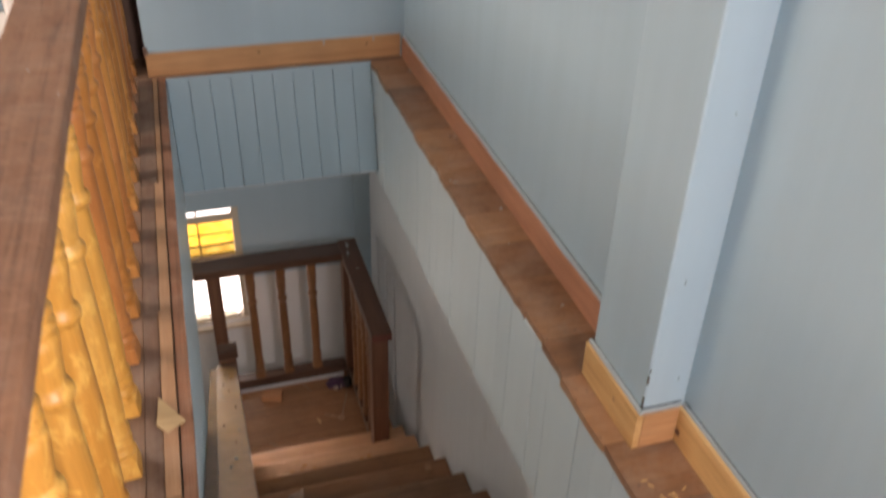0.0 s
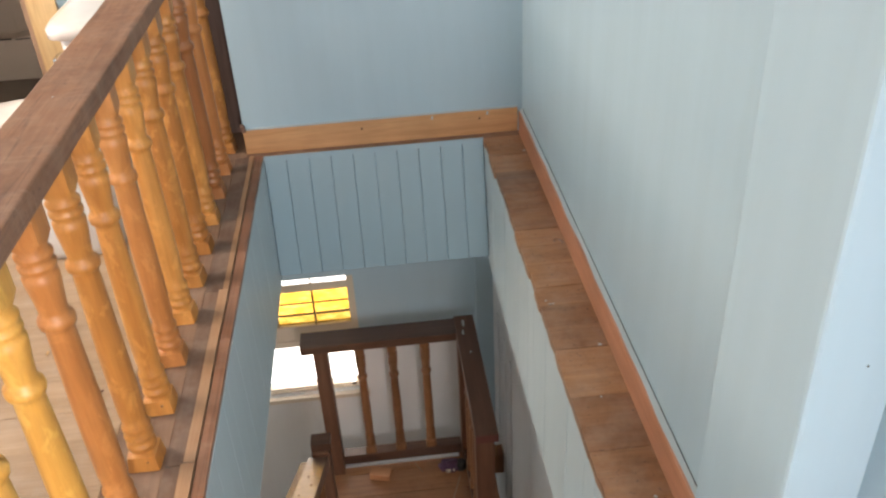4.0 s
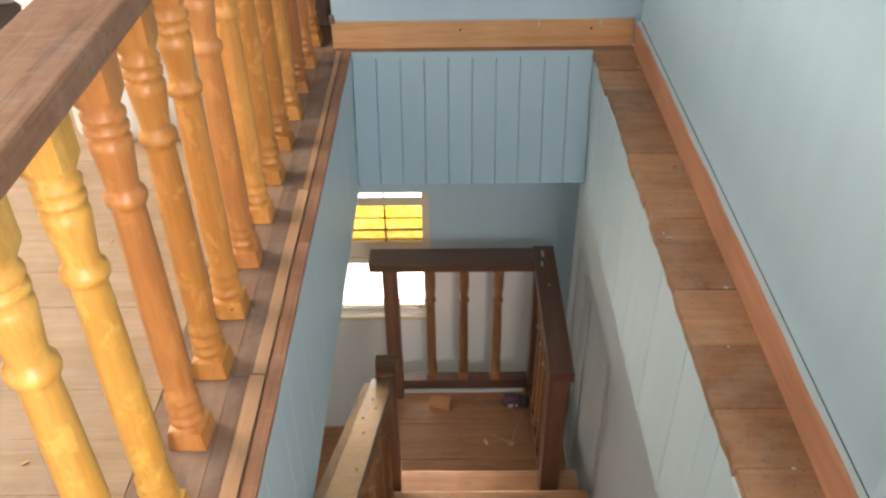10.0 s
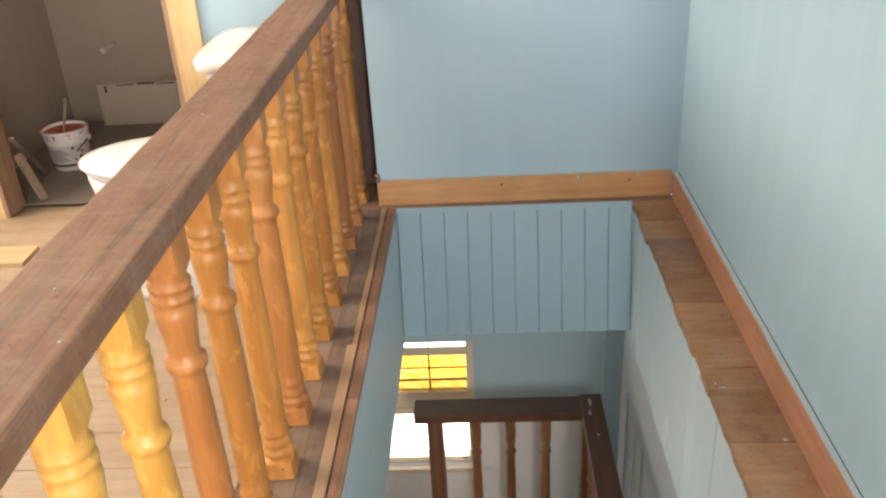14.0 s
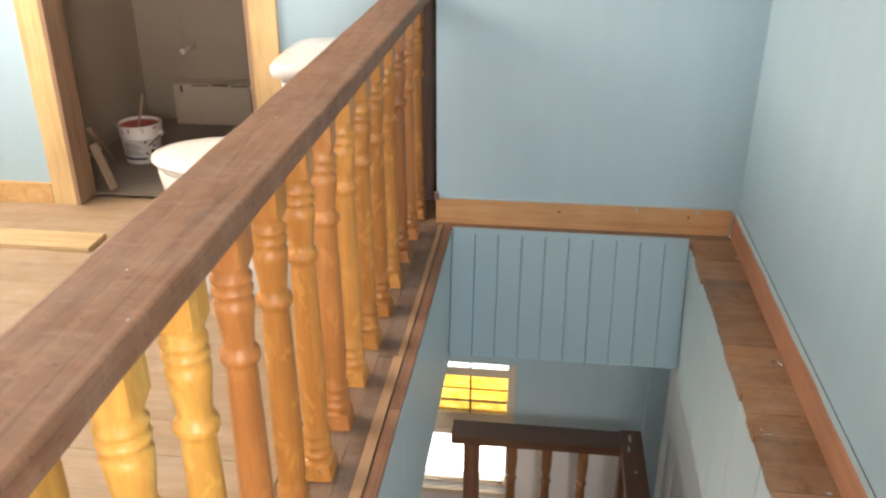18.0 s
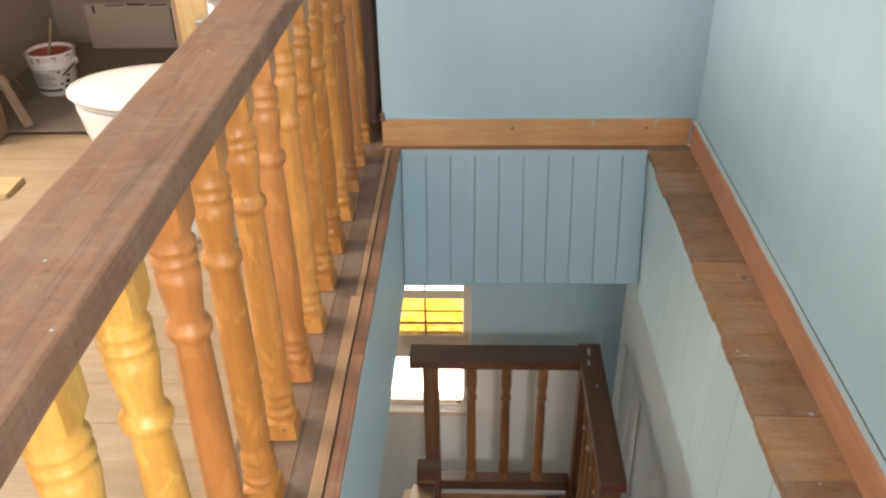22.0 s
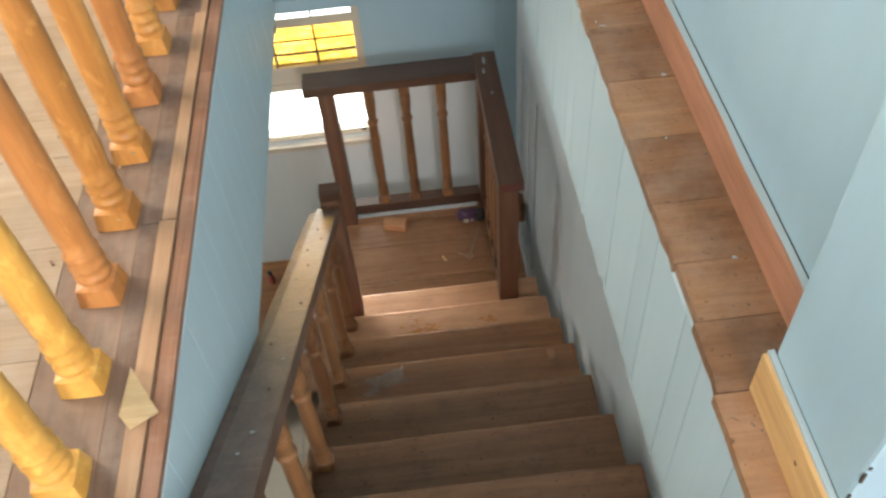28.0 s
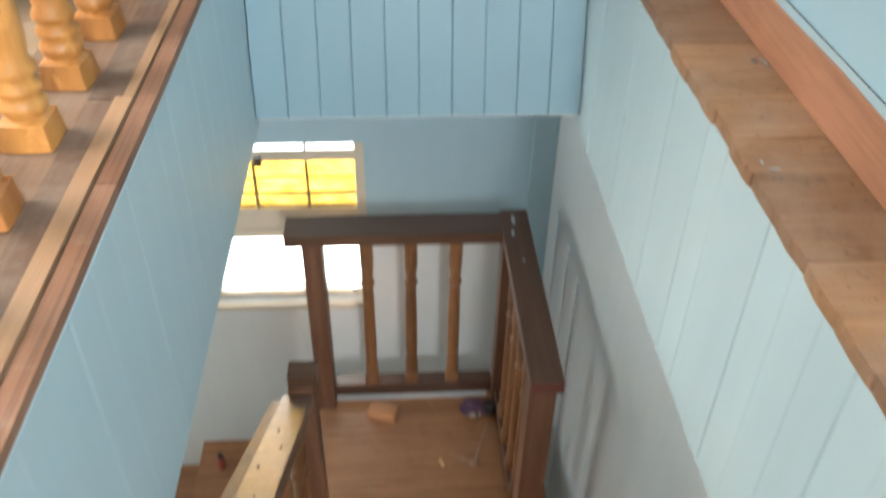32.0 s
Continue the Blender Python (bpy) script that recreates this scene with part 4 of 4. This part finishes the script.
def bucket(x, y):
    b = thing("paint_bucket", (x, y, 0.007), "white plastic pail smeared with red oxide paint", "bucket")
    rad = lambda z: 0.089 + 0.021 * z / 0.2  # noqa: E731
    prof = [(0.086, 0), (0.09, 0.008), (rad(0.132), 0.132), (rad(0.134) + 0.005, 0.135), (rad(0.137) + 0.001, 0.139), (rad(0.15), 0.15), (rad(0.153) + 0.005, 0.154), (rad(0.158), 0.159),
            (rad(0.172), 0.172), (rad(0.175) + 0.005, 0.175), (rad(0.18), 0.18), (rad(0.19) + 0.002, 0.19), (rad(0.2) + 0.005, 0.193), (rad(0.2) + 0.005, 0.201), (rad(0.2), 0.203), (rad(0.2) - 0.005, 0.2), (0.092, 0.12)]
    shell = part("pail", lathe(prof, 36), WHITE_P, b)
    part("paint", lathe([(0.091, 0.121), (rad(0.2) - 0.004, 0.2005), (rad(0.2) + 0.001, 0.2045), (rad(0.2) - 0.0035, 0.2052), (0.0905, 0.1235)], 36), RED_P, b, "dried red paint inside the pail")

    def patch(name, a0, a1, z0, z1, m, wob=0.0, label=""):
        bm = bmesh.new()
        n = max(4, int((a1 - a0) / 0.06))
        rows = []
        for i in range(n + 1):
            a = a0 + (a1 - a0) * i / n
            lo = z0 + wob * noise.noise(Vector((a * 4.0, z0 * 60, 1.7)))
            rows.append([bm.verts.new((k * math.cos(a), k * math.sin(a), z)) for z, k in ((lo, rad(lo) + 0.0035), (z1, rad(z1) + 0.0035), (z1, rad(z1) - 0.003), (lo, rad(lo) - 0.003))])
        for p, q in zip(rows, rows[1:]):
            for j in range(4):
                bm.faces.new((p[j], q[j], q[(j + 1) % 4], p[(j + 1) % 4]))
        bm.faces.new(list(reversed(rows[0])))
        bm.faces.new(rows[-1])
        part(name, bm, m, shell, label)

    patch("band", -2.3, -0.95, 0.026, 0.037, BLACK_P, 0.0, "black printed band")
    patch("band", -0.82, -0.3, 0.03, 0.05, BLACK_P)
    for a0, a1, z0, z1 in ((-1.02, -0.9, 0.115, 0.124), (-0.7, -0.5, 0.06, 0.075), (-0.98, -0.85, 0.055, 0.064), (-0.6, -0.45, 0.09, 0.1)):
        patch("print", a0, a1, z0, z1, BLACK_P)
    for i in range(6):
        patch("print_line", -2.1, -1.15 - 0.12 * (i % 3), 0.055 + 0.011 * i, 0.0572 + 0.011 * i, IRON)
    for a0, a1, z0, z1 in ((-2.6, -1.75, 0.194, 0.2), (-1.7, -1.62, 0.172, 0.2), (-1.15, -0.8, 0.19, 0.2), (-0.5, -0.3, 0.182, 0.2), (-2.05, -2.0, 0.165, 0.19), (-1.02, -0.98, 0.168, 0.19)):
        patch("paint_drip", a0, a1, z0, z1, RED_P, 0.008)
    part("handle_lug", box(0.105, 0.122, -0.012, 0.012, 0.135, 0.16, 0.003), WHITE_P, b)
    part("handle", along((0.118, -0.005, 0.15), (0.085, -0.1, 0.11), 0.005, 0.005), IRON, b)
    return b


pail = bucket(-1.598, 4.82)
pail.scale = (0.93, 0.93, 0.95)
tagged(obj("paint_stick", along((-1.616, 4.805, 0.13), (-1.568, 4.83, 0.33), 0.034, 0.009, 0.002), W_STICK), "grey wooden stirring stick standing in the pail", "stick")
slab = bmesh.new()
for i in range(16):
    box(-1.67 + 0.028 * i, -1.642 + 0.028 * i, 5.405, 5.497, 0.007, 0.232, bm=slab)
bmesh.ops.remove_doubles(slab, verts=slab.verts, dist=1e-5)
for v in slab.verts:
    if v.co.z > 0.1:
        v.co.z += 0.012 * noise.noise(Vector((v.co.x * 9, 0, 0))) + (0.008 if v.co.y > 5.45 else 0.0)
slab_ob = thing("cement_slab", (0, 0, 0), "cracked pale cement block against the plastered wall", "slab")
part("block", jitter(slab, 0.003), SLABM, slab_ob)
for x0, x1, z in ((-1.56, -1.47, 0.224), (-1.45, -1.36, 0.226), (-1.34, -1.25, 0.224)):
    part("crack", jitter(box(x0, x1, 5.3995, 5.41, z, z + 0.0045), 0.004, 30), GAP, slab_ob)
part("crack", jitter(box(-1.236, -1.229, 5.3995, 5.41, 0.05, 0.215), 0.004, 30), GAP, slab_ob)
part("crack", jitter(box(-1.628, -1.619, 5.3995, 5.41, 0.185, 0.224), 0.004, 30), GAP, slab_ob)
tagged(obj("offcut", along((-1.615, 4.395, 0.30), (-1.70, 4.74, 0.012), 0.02, 0.008), W_STICK), "thin grey lath leaning behind the door jamb", "offcut")
tagged(obj("offcut", along((-1.612, 4.41, 0.22), (-1.54, 4.395, 0.018), 0.04, 0.012), W_STICK), "short brown board leaning at the door jamb", "offcut")
tagged(obj("plank_loose", box(-2.0, -1.355, 3.79, 3.93, 0.001, 0.02, 0.003), W_PLANK), "loose pale yellow plank lying on the floor", "plank")

# ---------------------------------------------------------------- litter on the landing
blk = tagged(obj("wood_block", jitter(box(-0.062, 0.062, -0.035, 0.035, 0.0, 0.042, 0.005), 0.003, 20), BLOCKW), "small reddish wood offcut on the landing", "offcut")
blk.location, blk.rotation_euler = (0.32, 4.46, LANDING + 0.001), (0, 0, -0.25)
wr = bmesh.new()
bmesh.ops.create_icosphere(wr, subdivisions=4, radius=1.0)
for v in wr.verts:
    k = 1 + 0.35 * noise.noise(v.co * 1.7) + 0.16 * noise.noise(v.co * 5.0)
    v.co = Vector((v.co.x * 0.062 * k, v.co.y * 0.042 * k, max(-0.03, v.co.z * 0.036 * k)))
wrap = thing("wrapper", (0.735, 4.46, LANDING + 0.031), "crumpled dark purple foil wrapper on the landing", "wrapper")
part("foil", wr, PURPLE, wrap)
for x_, z_, w_ in ((-0.03, 0.006, 0.03), (-0.026, -0.006, 0.022), (0.012, 0.004, 0.012)):
    part("print", jitter(box(x_, x_ + w_, -0.052, -0.04, z_, z_ + 0.005), 0.002, 60), FRAME_W, wrap, "pale printed bar")
tagged(obj("black_cap", lathe([(0.03, 0.0), (0.034, 0.01), (0.03, 0.05), (0.02, 0.055)], 16), BLACK_P), "black plastic cap beside the wrapper", "cap").location = (0.80, 4.46, LANDING + 0.001)


def splinter(name, p, q, w, m, label):
    return tagged(obj(name, along((*p, LANDING + 0.006), (*q, LANDING + 0.006), w, 0.005), m), label, "splinter")


stick = splinter("wood_splinter", (0.788, 4.396), (0.715, 4.19), 0.007, W_STICK, "long pale wood splinter with a dark knotty end")
part("knob", jitter(lathe([(0.012, 0.0), (0.02, 0.006), (0.017, 0.016), (0.006, 0.02)], 12), 0.003, 60), W_JAMB, stick).location = (0.711, 4.172, LANDING + 0.001)
splinter("wood_splinter", (0.615, 4.23), (0.715, 4.17), 0.012, W_JAMB, "brown wood splinter on the landing")
splinter("wood_splinter", (0.563, 4.20), (0.578, 4.165), 0.011, W_NEWZ, "short white wood chip on the landing")
splinter("wood_splinter", (0.255, 4.08), (0.295, 4.046), 0.005, W_STICK, "thin pale wood splinter on the landing")
splinter("wood_splinter", (0.525, 4.54), (0.57, 4.457), 0.005, W_STICK, "thin pale wood splinter on the landing")
tagged(obj("wood_chip", box(0.908, 0.932, 2.985, 3.03, TREAD0 + 3 * RISE + 0.001, TREAD0 + 3 * RISE + 0.010, 0.002), W_LAND), "small pale wood chip on a stair tread", "chip")
sr = random.Random(4)
for i in range(46):
    rx, ry = 0.43 + sr.gauss(0, 0.05), 3.475 + sr.gauss(0, 0.024)
    if i > 38:
        rx, ry = 0.74 + sr.gauss(0, 0.022), 3.49 + sr.gauss(0, 0.012)
    blob = lathe([(1.0, -0.004), (0.96, 0.0003)], 12)
    k0 = sr.uniform(0.003, 0.011)
    for v in blob.verts:
        k = 1 + 0.8 * noise.noise(Vector((v.co.x * 2 + i * 9.1, v.co.y * 2, 0)))
        v.co.x, v.co.y = v.co.x * k0 * 1.5 * k, v.co.y * k0 * 0.8 * k
    part("stain", blob, RUST, stair, "rusty orange stain").location = (rx, ry, TREAD0 - LANDING + RISE + 0.0018)
film = bmesh.new()
bmesh.ops.create_grid(film, x_segments=14, y_segments=8, size=0.5)
for v in film.verts:
    k = 0.7 + 0.5 * noise.noise(Vector((v.co.x * 4, v.co.y * 4, 5)))
    v.co = Vector((0.265 + v.co.x * 0.2 * k, 2.962 + v.co.y * 0.1 * k + 0.05 * v.co.x, TREAD0 + 3 * RISE + 0.004 + 0.045 * abs(noise.noise(v.co * 5.0)) + 0.03 * abs(noise.noise(v.co * 11.0))))
tagged(obj("plastic_film", film, PLAST), "crumpled clear plastic film lying on a stair tread", "plastic film")
bottle = thing("small_bottle", (-0.545, 4.762, LANDING - 0.719), "small red bottle with a black cap on the lower flight", "bottle")
part("body", lathe([(0.019, 0.0), (0.021, 0.004), (0.021, 0.06), (0.012, 0.072)], 16), RED_P, bottle)
part("cap", lathe([(0.0135, 0.0725), (0.0135, 0.102), (0.011, 0.105)], 14), BLACK_P, bottle, "black plastic cap")
# crumbs and shavings on the upper floor
cr = random.Random(21)
for x_, y_, m_ in ((-0.495, 2.188, W_NEW), (-0.28, 2.346, W_DARK), (-0.177, 3.04, FRAME_W), (-0.187, 2.616, W_NEW), (-0.35, 2.75, W_DARK), (-0.62, 2.5, FRAME_W), (-0.16, 4.14, W_NEW), (-0.55, 2.95, W_NEW)):
    a_ = cr.uniform(0, 3.1)
    tagged(obj("wood_shaving", along((x_, y_, 0.0045), (x_ + 0.014 * math.cos(a_), y_ + 0.014 * math.sin(a_), 0.006), 0.005, 0.003), m_), "tiny wood shaving lying on the upper floor", "shaving", group="shavings on the floor")
curl = bpy.data.curves.new("dark_curl", "CURVE")
curl.dimensions, curl.bevel_depth = "3D", 0.0016
cs_ = curl.splines.new("POLY")
cs_.points.add(6)
for i, p in enumerate(cs_.points):
    p.co = (-0.30 + 0.006 * math.sin(i * 0.9), 1.93 + 0.008 * i, 0.004, 1)
tagged(new("dark_curl", curl), "thin dark curled shaving on the upper floor", "shaving").data.materials.append(W_DARK)
# battens on the wall beside the landing
for yy, w in ((4.28, 0.03), (4.47, 0.035), (4.70, 0.05)):
    struct("trim", box(LOWRIGHT - 0.008, LOWRIGHT - 0.001, yy, yy + w, LANDING - 0.3, -1.36, 0.003), PALE, "pale vertical batten on the wall beside the landing", "batten")
struct("trim_corner", box(0.976, LOWRIGHT - 0.001, LOWFAR - 0.03, LOWFAR - 0.001, GROUND, -0.61, 0.003), BLUE, "pale corner pilaster on the window wall", "pilaster")
# outlet stub on the bathroom wall
stub = thing("pipe_stub", (-1.555, 5.503, 0.425), "short grey pipe stub with a pale ring in the plaster", "pipe")
aim = Vector((-0.06, -0.075, -0.03)).to_track_quat("Z", "Y").to_matrix().to_4x4()
part("pipe", lathe([(0.011, 0.0), (0.011, 0.085), (0.007, 0.085), (0.007, 0.01)], 14), SLABM, stub).matrix_local = aim
part("end_ring", lathe([(0.0115, 0.078), (0.0145, 0.08), (0.0145, 0.092), (0.008, 0.093), (0.008, 0.084)], 14), WHITE_P, stub, "pale end ring").matrix_local = aim
